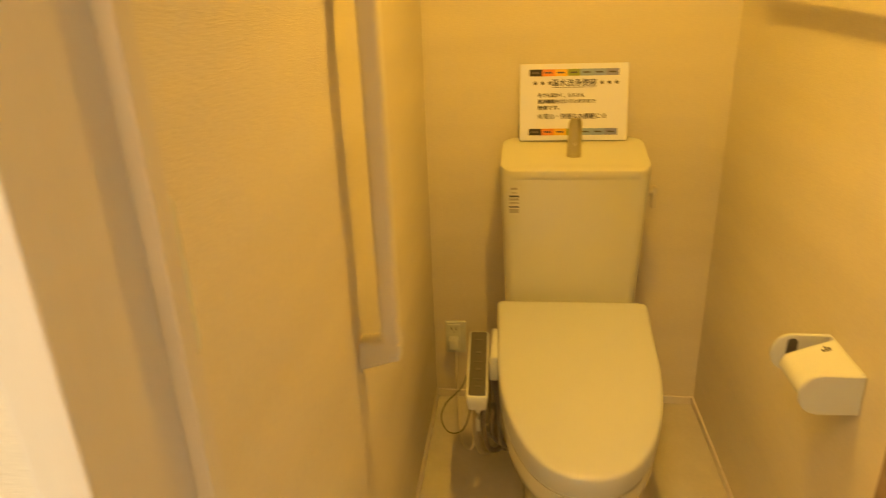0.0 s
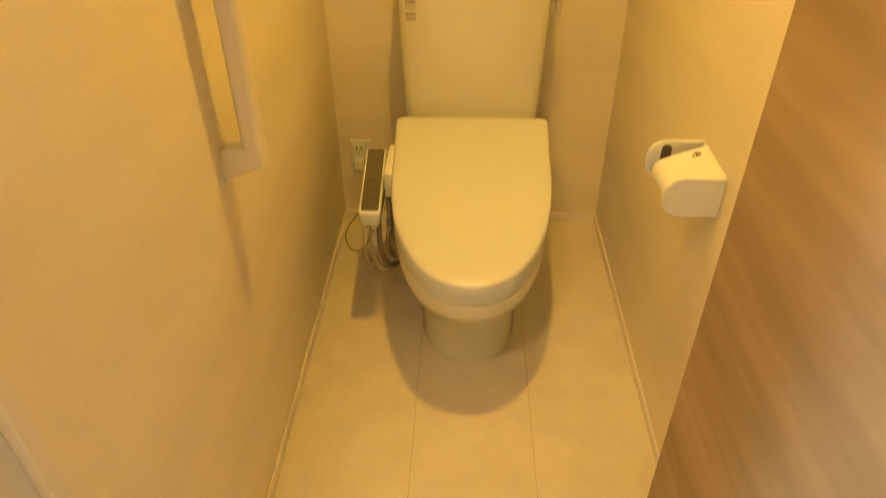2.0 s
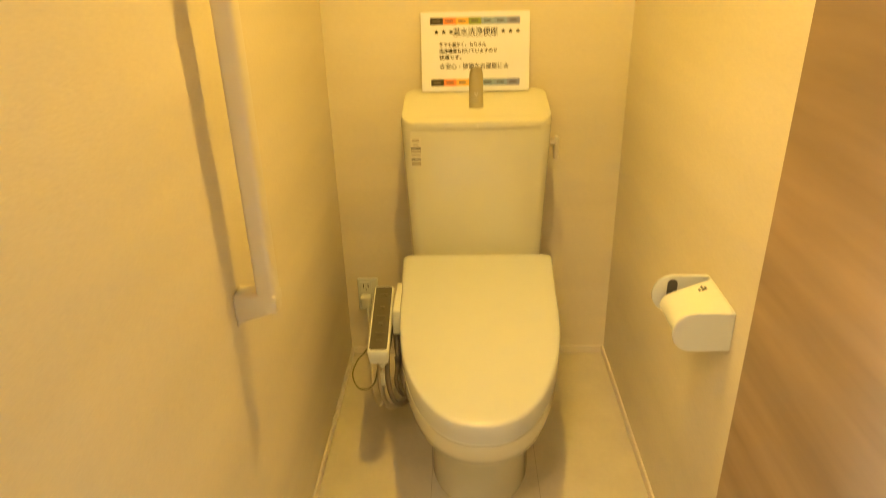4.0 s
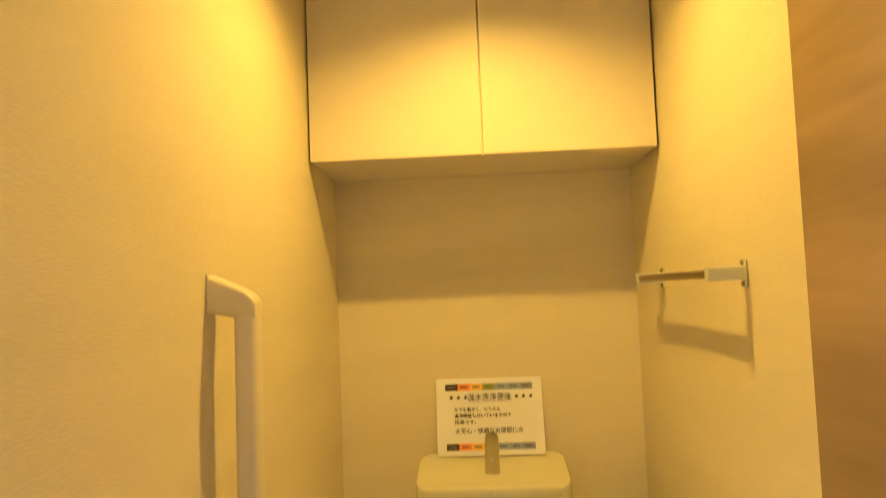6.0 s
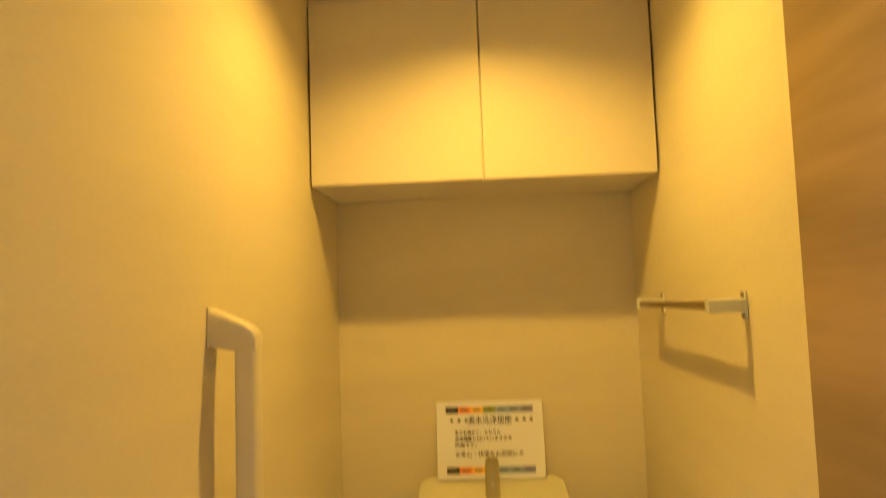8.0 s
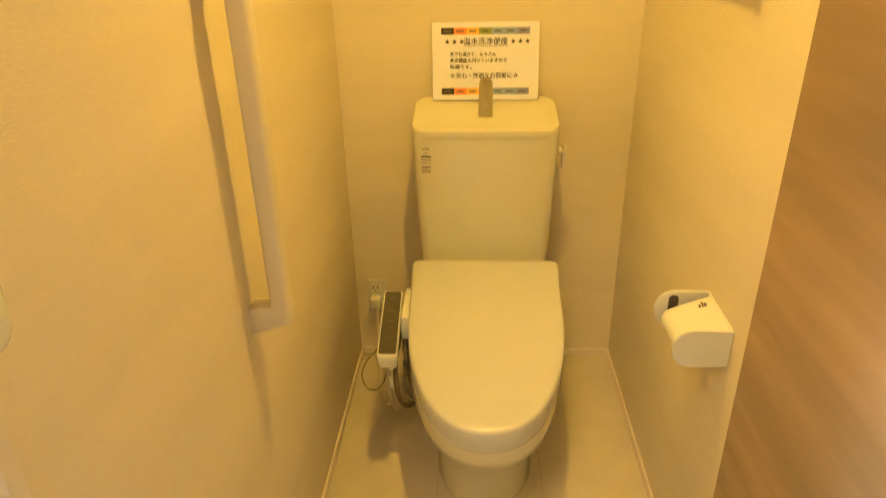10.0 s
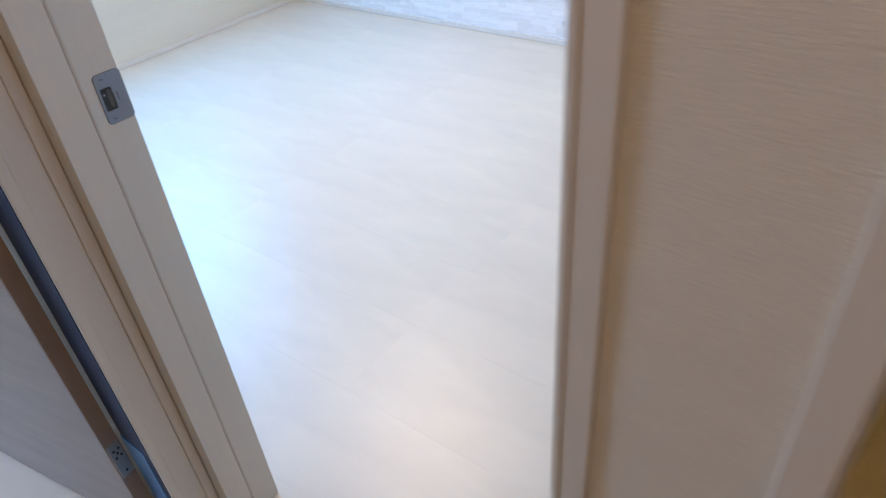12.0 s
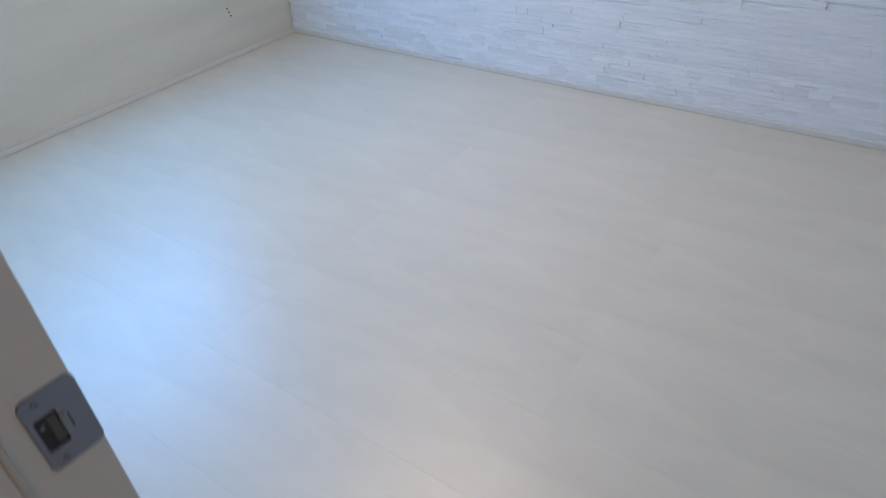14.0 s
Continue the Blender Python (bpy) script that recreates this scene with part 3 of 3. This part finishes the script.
    part("earth_wire", tube(curve_points([(0.15, -0.38, 0.37), (0.12, -0.31, 0.25), (0.085, -0.23, 0.16), (0.055, -0.215, 0.115), (0.045, -0.258, 0.095), (0.068, -0.31, 0.085), (0.105, -0.336, 0.10), (0.135, -0.36, 0.16), (0.165, -0.42, 0.34)]), 0.0022, 8), EARTH, c, "thin green earth wire", 40)
    part("plug", box((0.049, -0.045, 0.205), (0.083, -0.012, 0.245), 0.006, 3), PLASTIC, c, "", 40)
    o = thing("power_outlet", "white wall outlet plate with a plug", "outlet")
    part("plate", box((0.038, -0.008, 0.178), (0.106, 0.0, 0.298), 0.003), PLASTIC, o)
    part("socket", box((0.047, -0.011, 0.19), (0.086, -0.006, 0.286), 0.002), PLASTIC, o)
    for x, z, h in ((0.059, 0.272, 0.012), (0.074, 0.272, 0.012), (0.0665, 0.258, 0.005)):
        part("slot", box((x - 0.0012, -0.0125, z - h / 2), (x + 0.0012, -0.0105, z + h / 2)), DARK, o)


HOSE = material("grey_hose", (0.20, 0.17, 0.13), 0.45, 0.3, vary=0.2, scale=60, fine=300, bump=0.2)
CORD = material("pale_cord", (0.60, 0.57, 0.48), 0.4, vary=0.05)
EARTH = material("green_wire", (0.20, 0.20, 0.10), 0.4, vary=0.05)
build_supply()


# sign that leans on the wall above the tank
def text_mesh(name, words, size, m, mat, parent, label, wide=0.0, bold=0.0):
    cu = bpy.data.curves.new(name, "FONT")
    cu.body, cu.size, cu.align_x, cu.align_y, cu.offset = words, size, "LEFT", "CENTER", 0.0
    tmp = bpy.data.objects.new(name, cu)
    scene.collection.objects.link(tmp)
    dg = bpy.context.evaluated_depsgraph_get()
    me = bpy.data.meshes.new_from_object(tmp.evaluated_get(dg))
    bpy.data.objects.remove(tmp)
    if wide and len(me.vertices):
        xs = [v.co.x for v in me.vertices]
        k = wide / (max(xs) - min(xs))
        me.transform(Matrix.Diagonal((k, 1, 1, 1)) @ Matrix.Translation((-min(xs), 0, 0)))
    if bold:
        bm = bmesh.new()
        for dx, dy, dz in ((-bold, 0, 0), (bold, 0, 0.00003), (0, bold * 0.7, 0.00006)):
            bm.from_mesh(me)
            bmesh.ops.translate(bm, vec=(dx, dy, dz), verts=bm.verts[-len(me.vertices):])
        bm.to_mesh(me)
        bm.free()
    me.materials.clear()
    me.materials.append(mat)
    ob = new(name, me)
    ob.parent = parent
    ob.matrix_basis = m
    ob["label"] = label
    return ob


def build_sign():
    s = thing("notice_card", "white printed notice card leaning on the wall", "sign")
    lean = math.atan2(0.040, 0.206)
    base = Matrix.Translation((0.279, -0.046, 0.9155)) @ Matrix.Rotation(radians(90) - lean, 4, "X")
    s.matrix_basis = base @ Matrix.Scale(1.02, 4)
    W, H = 0.297, 0.21
    part("card", box((0, 0, -0.002), (W, H, 0), 0.0006, 1), PAPER, s)
    for y in (0.186, 0.024):
        for k in range(7):
            part("colour_block", box((0.026 + k * 0.0349, y - 0.0092, 0.0), (0.026 + (k + 1) * 0.0349, y + 0.0092, 0.0006)), INKS[k], s)
            part("print_bar", box((0.033 + k * 0.0349, y - 0.002, 0.0006), (0.053 + k * 0.0349, y + 0.002, 0.0009)), INKS[7] if k else INKS[8], s)
    for x0, mark in ((0.036, "\u2605\u2605\u2605"), (0.218, "\u2605\u2605\u2605")):
        for k in range(3):
            text_mesh("star", "\u2605", 0.014, Matrix.Translation((x0 + k * 0.020, 0.157, 0.0008)), BLACK, s, "printed star", 0.0, 0.0007)
    text_mesh("title_text", "\u6e29\u6c34\u6d17\u6d44\u4fbf\u5ea7", 0.021, Matrix.Translation((0.088, 0.157, 0.0008)), NAVY, s, "underlined dark blue title", 0.122, 0.0004)
    part("underline", box((0.088, 0.1455, 0.0004), (0.210, 0.1465, 0.0008)), NAVY, s)
    for y, words, w in ((0.124, "\u51ac\u3067\u3082\u6e29\u304b\u304f\u3001\u3082\u3061\u308d\u3093", 0.128), (0.107, "\u6d17\u6d44\u6a5f\u80fd\u3082\u4ed8\u3044\u3066\u3044\u307e\u3059\u306e\u3067", 0.158), (0.090, "\u5feb\u9069\u3067\u3059\u3002", 0.060)):
        text_mesh("body_text", words, 0.0125, Matrix.Translation((0.050, y, 0.0008)), BLACK, s, "printed black line", w, 0.00045)
    text_mesh("closing_text", "\u2606\u5b89\u5fc3\u30fb\u5feb\u9069\u306a\u304a\u90e8\u5c4b\u306b\u2606", 0.0165, Matrix.Translation((0.050, 0.066, 0.0008)), NAVY, s, "printed dark blue closing line", 0.190, 0.0003)


def flat(name, c):
    return material(name, c, 0.6, vary=0.05, scale=40, fine=300, bump=0)


INKS = [flat("ink_%s" % n, c) for n, c in (("black", (0.05, 0.045, 0.04)), ("red", (0.80, 0.28, 0.13)), ("amber", (0.85, 0.52, 0.16)), ("green", (0.27, 0.35, 0.13)), ("steel", (0.28, 0.40, 0.62)), ("blue", (0.26, 0.36, 0.62)), ("indigo", (0.25, 0.28, 0.52)), ("dim", (0.10, 0.10, 0.12)), ("pale", (0.16, 0.15, 0.13)))]
BLACK, NAVY = flat("ink_text", (0.03, 0.03, 0.03)), flat("ink_navy", (0.04, 0.05, 0.10))
build_sign()


# ---- grab bar, cabinet, vent, light, towel bar, paper holder, switch ----
def build_grab_bar():
    g = thing("grab_bar", "white vertical grab bar on the papered wall", "grab bar")
    y, x1, z0, z1, r = -0.952, 0.056, 0.748, 1.376, 0.014
    def section(c, e1, e2, h1, h2, power=0.35):
        return [c + h1 * math.copysign(abs(math.cos(a)) ** power, math.cos(a)) * e1 + h2 * math.copysign(abs(math.sin(a)) ** power, math.sin(a)) * e2 for a in [2 * math.pi * i / 24 for i in range(24)]]
    ex, ey, ez = Vector((1, 0, 0)), Vector((0, 1, 0)), Vector((0, 0, 1))
    part("bar", loft([section(Vector((x1, y, z)), ey, ex, 0.0205, 0.0172, 0.5) for z in (z0 - 0.01, z0 + 0.2, z1 - 0.2, z1 - 0.02)]), BAR, g, "", 50)
    for zc, tip, lift in ((z0 - 0.004, 0.012, 0.010), (z1 + 0.014, -0.020, -0.010)):
        rows = [(0.002, 0.0, 0.021, 0.029), (0.03, tip * 0.45, 0.0208, 0.026), (0.056, tip * 0.85, 0.0206, 0.022), (0.066, tip * 1.05, 0.0205, 0.0185), (0.0712, tip * 1.2, 0.0200, 0.014), (0.0732, tip * 1.3, 0.019, 0.010)]
        part("end_bracket", loft([section(Vector((x, y, zc + d)), ey, ez, hy, hz) for x, d, hy, hz in rows]), BAR, g, "thick angular bracket", 40)
    for z in (z0 - 0.006, z1 + 0.014):
        part("mounting_foot", box((0, y - 0.0215, z - 0.030), (0.003, y + 0.0215, z + 0.030), 0.001), BAR, g)
    return g


build_grab_bar()


def build_cabinet():
    c = thing("wall_cabinet", "cream two-door wall cabinet below the ceiling", "cabinet")
    y0, z0, z1 = -0.319, 1.714, 2.184
    part("body", box((0.006, y0 + 0.02, z0 + 0.001), (XR - 0.006, -0.001, z1 - 0.001)), CABINET, c)
    part("filler", box((0.001, y0 + 0.022, z1 + 0.0005), (XR - 0.001, -0.001, CEIL)), CABINET, c)
    mid = 0.436
    for a, b in ((0.005, mid - 0.0018), (mid + 0.0018, XR - 0.006)):
        part("door", box((a, y0, z0), (b, y0 + 0.018, z1), 0.001, 1), CABINET, c)
    return c


build_cabinet()


def build_vent():
    v = thing("ceiling_vent", "square cream exhaust grille on the ceiling", "vent")
    x0, x1, y0, y1, z = 0.306, 0.557, -0.598, -0.340, CEIL
    part("frame", boxes(((x0, y0, z - 0.006), (0.350, y1, z), 0.002), ((0.517, y0, z - 0.006), (x1, y1, z), 0.002), ((0.350, y0, z - 0.006), (0.517, -0.541, z), 0.002), ((0.350, -0.372, z - 0.006), (0.517, y1, z), 0.002)), PLASTIC, v)
    part("filter", box((0.350, -0.541, z - 0.003), (0.517, -0.372, z)), FILTER, v, "brownish filter mesh")
    for k in range(24):
        y = -0.538 + k * 0.0069
        part("slat", box((0.350, y, z - 0.0036), (0.517, y + 0.0036, z - 0.003)), FILTER, v)
    part("pull_tab", box((0.385, -0.366, z - 0.012), (0.485, -0.352, z - 0.007), 0.002), PLASTIC, v)
    part("tab_recess", box((0.415, -0.363, z - 0.0135), (0.455, -0.356, z - 0.0115)), FILTER, v)
    return v


FILTER = material("filter_mesh", (0.44, 0.43, 0.38), 0.8, vary=0.1, scale=60, fine=400, bump=0.3)
build_vent()


def build_downlight():
    d = thing("downlight", "lit round recessed downlight in the ceiling", "lamp")
    part("trim_ring", ring_plate((LX, LY, CEIL - 0.003), 0.051, 0.062, 0.003), PAINT, d, "", 40)
    part("can", ring_plate((LX, LY, CEIL), 0.0515, 0.053, 0.045), PAINT, d, "white inner reflector", 40)
    part("can_top", disc((LX, LY, CEIL + 0.046), 0.054, 0.002), PAINT, d)
    part("diffuser", disc((LX, LY, CEIL + 0.040), 0.049, 0.004), BULB, d, "glowing warm white diffuser")
    return d


build_downlight()


def build_towel_bar():
    b = thing("towel_bar", "short bronze-toned towel bar on the papered wall", "towel bar")
    z, bx = 1.393, 0.811
    for y in (-0.790, -0.287):
        ft = part("wall_plate", box((XR - 0.005, y - 0.009, z - 0.024), (XR, y + 0.009, z + 0.024), 0.002), PLASTIC, b)
        for s in (-0.018, 0.018):
            part("screw", disc((XR - 0.006, y, z + s), 0.0045, 0.004, "x", 12), BRONZE, ft)
        part("arm", box((bx - 0.012, y - 0.012, z - 0.012), (XR - 0.004, y + 0.006, z + 0.012), 0.003), PLASTIC, b, "white bracket arm")
    part("bar", tube([(bx, -0.80, z), (bx, -0.29, z)], 0.008, 14), BRONZE, b, "dull bronze-toned bar", 40)
    for y in (-0.786, -0.291):
        part("collar", tube([(bx, y - 0.004, z), (bx, y + 0.004, z)], 0.0105, 14), BRONZE, b, "", 40)
    return b


build_towel_bar()


def cheek(y0, y1):
    """A side plate of the paper holder: flat at the wall, round towards the room."""
    zc, h, x0 = 0.718, 0.039, 0.762
    pts = [(XR - 0.001, zc + h), (XR - 0.001, zc - h)] + [(x0 + 0.035 - 0.035 * math.sin(a), zc - h * math.cos(a)) for a in [radians(11.25 * k) for k in range(17)]]
    return loft([[(x, y, z) for x, z in pts] for y in (y0, y1)])


def build_paper_holder():
    p = thing("paper_holder", "white plastic toilet paper holder with cover flap", "paper holder", at=(0, 0.008, -0.041))
    for a, b in ((-0.954, -0.946), (-0.812, -0.804)):
        bm = cheek(a, b)
        bmesh.ops.bevel(bm, geom=bm.edges[:], offset=0.0015, segments=2, affect="EDGES")
        part("side_plate", bm, PLASTIC, p, "", 40)
    part("back_plate", box((XR - 0.004, -0.946, 0.685), (XR - 0.001, -0.812, 0.757)), PLASTIC, p)
    pts = [(0.863, 0.7575), (0.84, 0.7485), (0.812, 0.7375), (0.790, 0.7285), (0.781, 0.7225), (0.776, 0.714), (0.774, 0.702)]
    prof = [Vector((x, z)) for x, z in pts]
    rings = []
    for y in (-0.945, -0.828):
        rings.append([(v.x, y, v.y) for v in prof] + [(v.x + 0.001, y, v.y - 0.0035) for v in prof[::-1]])
    part("cover_flap", loft(rings), PLASTIC, p, "curved white cover flap", 40)
    for dx, dy, w, h in ((-0.006, -0.003, 0.0022, 0.004), (0.0, 0.002, 0.002, 0.006), (0.005, -0.002, 0.0022, 0.0045), (0.002, -0.007, 0.005, 0.0012)):
        part("flap_print", moved(box((dx - w, dy - h, 0), (dx + w, dy + h, 0.0009)), Matrix.Translation((0.843, -0.848, 0.7497)) @ Matrix.Rotation(radians(-21.4), 4, "Y")), DARKBAR, p)
    part("spindle", tube([(0.812, -0.946, 0.712), (0.812, -0.812, 0.712)], 0.0085), GREY_PLASTIC, p, "dark roll spindle", 40)
    part("slot", loft([[(x, y, z) for x, z, _ in r_ring(0.789, 0.808, 0.700, 0.750, 0, 0.009)] for y in (-0.8135, -0.8115)]), GREY_PLASTIC, p, "dark upright slot in the side plate")
    return p


build_paper_holder()


def build_switch():
    s = thing("light_switch", "white rounded switch plate on the papered wall", "switch")
    y0, y1, z0, z1 = -1.592, -1.515, 1.075, 1.235
    def ring(x, i):
        return [(x, y, z) for y, z, _ in r_ring(y0 + i, y1 - i, z0 + i, z1 - i, 0, 0.022)]
    part("plate", loft([ring(0, 0), ring(0.012, 0.0), ring(0.017, 0.004), ring(0.019, 0.01)]), PLASTIC, s, "", 40)
    part("rocker", box((0.018, y0 + 0.018, z0 + 0.03), (0.0225, y1 - 0.018, z1 - 0.03), 0.002), PLASTIC, s)
    return s


build_switch()


# ---- doors ----
def build_folding_door():
    d = thing("folding_door", "brown wood-grain folding door, opened against the wall", "door")
    x, y0, y1, z1 = 0.787, -1.63, -1.167, 1.905
    part("main_leaf", box((x, y0, 0.008), (x + 0.033, y1, z1), 0.0015, 1), WOOD, d)
    part("second_leaf", box((x + 0.037, y1 - 0.30, 0.008), (x + 0.07, y1, z1), 0.0015, 1), WOOD, d)
    win = part("round_window", ring_plate((x - 0.004, -1.240, 1.814), 0.0115, 0.0212, 0.005, "x", 28), PLASTIC, d, "small round window ring", 40)
    part("pane", disc((x - 0.001, -1.240, 1.814), 0.012, 0.002, "x", 24), DARK, win, "dark pane")
    for z in (0.25, 1.0, 1.7):
        part("hinge", tube([(x + 0.035, y1 + 0.004, z - 0.04), (x + 0.035, y1 + 0.004, z + 0.04)], 0.005), STEEL, d, "", 40)
    return d


build_folding_door()


def lever(parent, x, y, z, out, along):
    """A flat lever handle; out: direction off the leaf along x, along: direction of the lever along y."""
    h = part("rosette", box((min(x, x + out * 0.008), y - 0.021, z - 0.036), (max(x, x + out * 0.008), y + 0.021, z + 0.036), 0.002), STEEL, parent, "square steel rosette")
    part("neck", tube([(x, y, z), (x + out * 0.052, y, z)], 0.010, 14), STEEL, h, "", 40)
    part("lever", box((min(x + out * 0.036, x + out * 0.060), min(y - along * 0.014, y + along * 0.110), z - 0.007), (max(x + out * 0.036, x + out * 0.060), max(y - along * 0.014, y + along * 0.110), z + 0.007), 0.002), STEEL, h, "flat satin steel lever")


def build_bedroom_door():
    d = thing("bedroom_door", "pale wood-grain bedroom door standing open", "door")
    d.matrix_basis = pose(-0.181, -1.644, 0, 0, 0, 2.9)
    part("leaf", box((0.0, 0.001, 0.008), (0.033, 0.748, HEAD - 0.005), 0.001, 1), PALE_WOOD, d)
    part("edge_band", box((0.0005, -0.001, 0.008), (0.0325, 0.001, HEAD - 0.005)), EDGE_WOOD, d, "dark brown hinge edge")
    lever(d, 0.0, 0.692, 1.052, -1, -1)
    for z in (0.25, 1.75):
        part("hinge", tube([(0.036, -0.004, z - 0.05), (0.036, -0.004, z + 0.05)], 0.006), STEEL, d, "", 40)
    return d


build_bedroom_door()


def build_side_door():
    d = thing("side_room_door", "grey-brown wood-grain door standing open inwards", "door")
    d.matrix_basis = pose(-1.072, -1.824, 0, 0, 0, 9.5)
    part("leaf", box((-0.735, -0.033, 0.008), (-0.001, 0.0, HEAD - 0.005), 0.001, 1), SIDE_WOOD, d)
    part("edge_band", box((-0.001, -0.0325, 0.008), (0.001, -0.0005, HEAD - 0.005)), SIDE_EDGE, d, "brown hinge edge")
    for z in (0.28, 1.75):
        h = part("hinge_plate", box((0.001, -0.031, z - 0.05), (0.003, -0.002, z + 0.05), 0.001, 1), STEEL, d, "pale hinge plate")
        for a, b in ((-0.010, 0.03), (-0.022, 0.03), (-0.016, 0.02), (-0.010, 0.01), (-0.022, 0.01), (-0.016, -0.035)):
            part("screw", disc((0.0035, a, z + b), 0.0028, 0.0016, "x", 10), DARK, h)
    return d


SIDE_WOOD = material("side_door_film", (0.36, 0.31, 0.28), 0.45, vary=0.16, scale=3.2, fine=26, bump=0.08, stretch=(0.55, 3, 5.5))
SIDE_EDGE = material("side_door_edge", (0.34, 0.27, 0.22), 0.5, vary=0.12, scale=5, fine=60, stretch=(4, 4, 0.4))
build_side_door()

# ---- bedroom ----
def build_window():
    w = tagged(thing("window_1", "white framed bedroom window letting in daylight", "window"), kind="structure")
    x, y0, y1, z0, z1 = BX0 - 0.07, -1.2, 0.3, 0.95, 2.15
    for lo, hi in (((x - 0.03, y0, z0), (x + 0.03, y0 + 0.04, z1)), ((x - 0.03, y1 - 0.04, z0), (x + 0.03, y1, z1)), ((x - 0.03, y0 + 0.04, z0), (x + 0.03, y1 - 0.04, z0 + 0.04)), ((x - 0.03, y0 + 0.04, z1 - 0.04), (x + 0.03, y1 - 0.04, z1)), ((x - 0.02, -0.47, z0 + 0.04), (x + 0.02, -0.43, z1 - 0.04))):
        part("window_frame", box(lo, hi, 0.003, 1), PAINT, w)
    return w


build_window()


def build_screw_holes():
    s = thing("wall_holes", "three small screw holes in the papered wall", "screw holes")
    for y, z in ((0.775, 0.285), (0.782, 0.262), (0.79, 0.24)):
        part("hole", disc((BX0 + 0.001, y, z), 0.005, 0.002, "x", 10), DARK, s)


build_screw_holes()


def build_ceiling_lamp():
    c = thing("ceiling_lamp", "round lit bedroom ceiling lamp", "lamp")
    part("base", disc((-1.95, -0.05, 2.385), 0.22, 0.03, "z", 40, 0.008), PAINT, c, "", 40)
    part("cover", disc((-1.95, -0.05, 2.357), 0.24, 0.026, "z", 40, 0.010), PAINT, c, "flat white lamp cover", 40)
    return c


build_ceiling_lamp()


def stone_wall():
    """Ledge stones of uneven length and depth in courses; the lowest are parts, the rest one joined mesh."""
    rng = random.Random(5)
    wall = thing("stone_cladding", "white stacked ledge stone cladding on the far wall", "stone wall")
    meshes = []
    rest_v, rest_f = [], []
    z, made = 0.012, 0

    def block(l, h, d):
        e = 0.0007
        v = [(0, 0, 0), (l, 0, 0), (l, 0, h), (0, 0, h), (0.0, -d + e, 0), (l, -d + e, 0), (l, -d + e, h), (0, -d + e, h), (e, -d, e), (l - e, -d, e), (l - e, -d, h - e), (e, -d, h - e)]
        f = [(0, 1, 5, 4), (1, 2, 6, 5), (2, 3, 7, 6), (3, 0, 4, 7), (4, 5, 9, 8), (5, 6, 10, 9), (6, 7, 11, 10), (7, 4, 8, 11), (8, 9, 10, 11)]
        return v, f
    while z < 2.4:
        h = rng.choice((0.020, 0.025, 0.030, 0.036))
        h = min(h, 2.4 - z)
        x = BX0 - rng.random() * 0.2
        while x < BX1:
            l = rng.choice((0.06, 0.09, 0.12, 0.16, 0.21)) * rng.uniform(0.85, 1.15)
            a, b = max(x, BX0 + 0.001), min(x + l, BX1)
            if b - a > 0.02:
                d = rng.uniform(0.0088, 0.0104) if rng.random() > 0.10 else rng.uniform(0.0115, 0.0135)
                d -= 0.004 if rng.random() < 0.05 else 0
                v, f = block(b - a - 0.0002, h - 0.0002, d)
                if made < 290:
                    me = bpy.data.meshes.new("stone")
                    me.from_pydata(v, [], f)
                    me.materials.append(STONE)
                    ob = new("stone", me)
                    ob.location = (a, BY1, z)
                    ob.parent = wall
                    made += 1
                else:
                    n = len(rest_v)
                    rest_v.extend((p[0] + a, p[1] + BY1, p[2] + z) for p in v)
                    rest_f.extend(tuple(i + n for i in q) for q in f)
            x += l
        z += h
    me = bpy.data.meshes.new("upper_stonework")
    me.from_pydata(rest_v, [], rest_f)
    me.materials.append(STONE)
    ob = new("upper_stonework", me)
    ob.parent = wall
    ob["kind"] = "stuff"
    return wall


stone_wall()
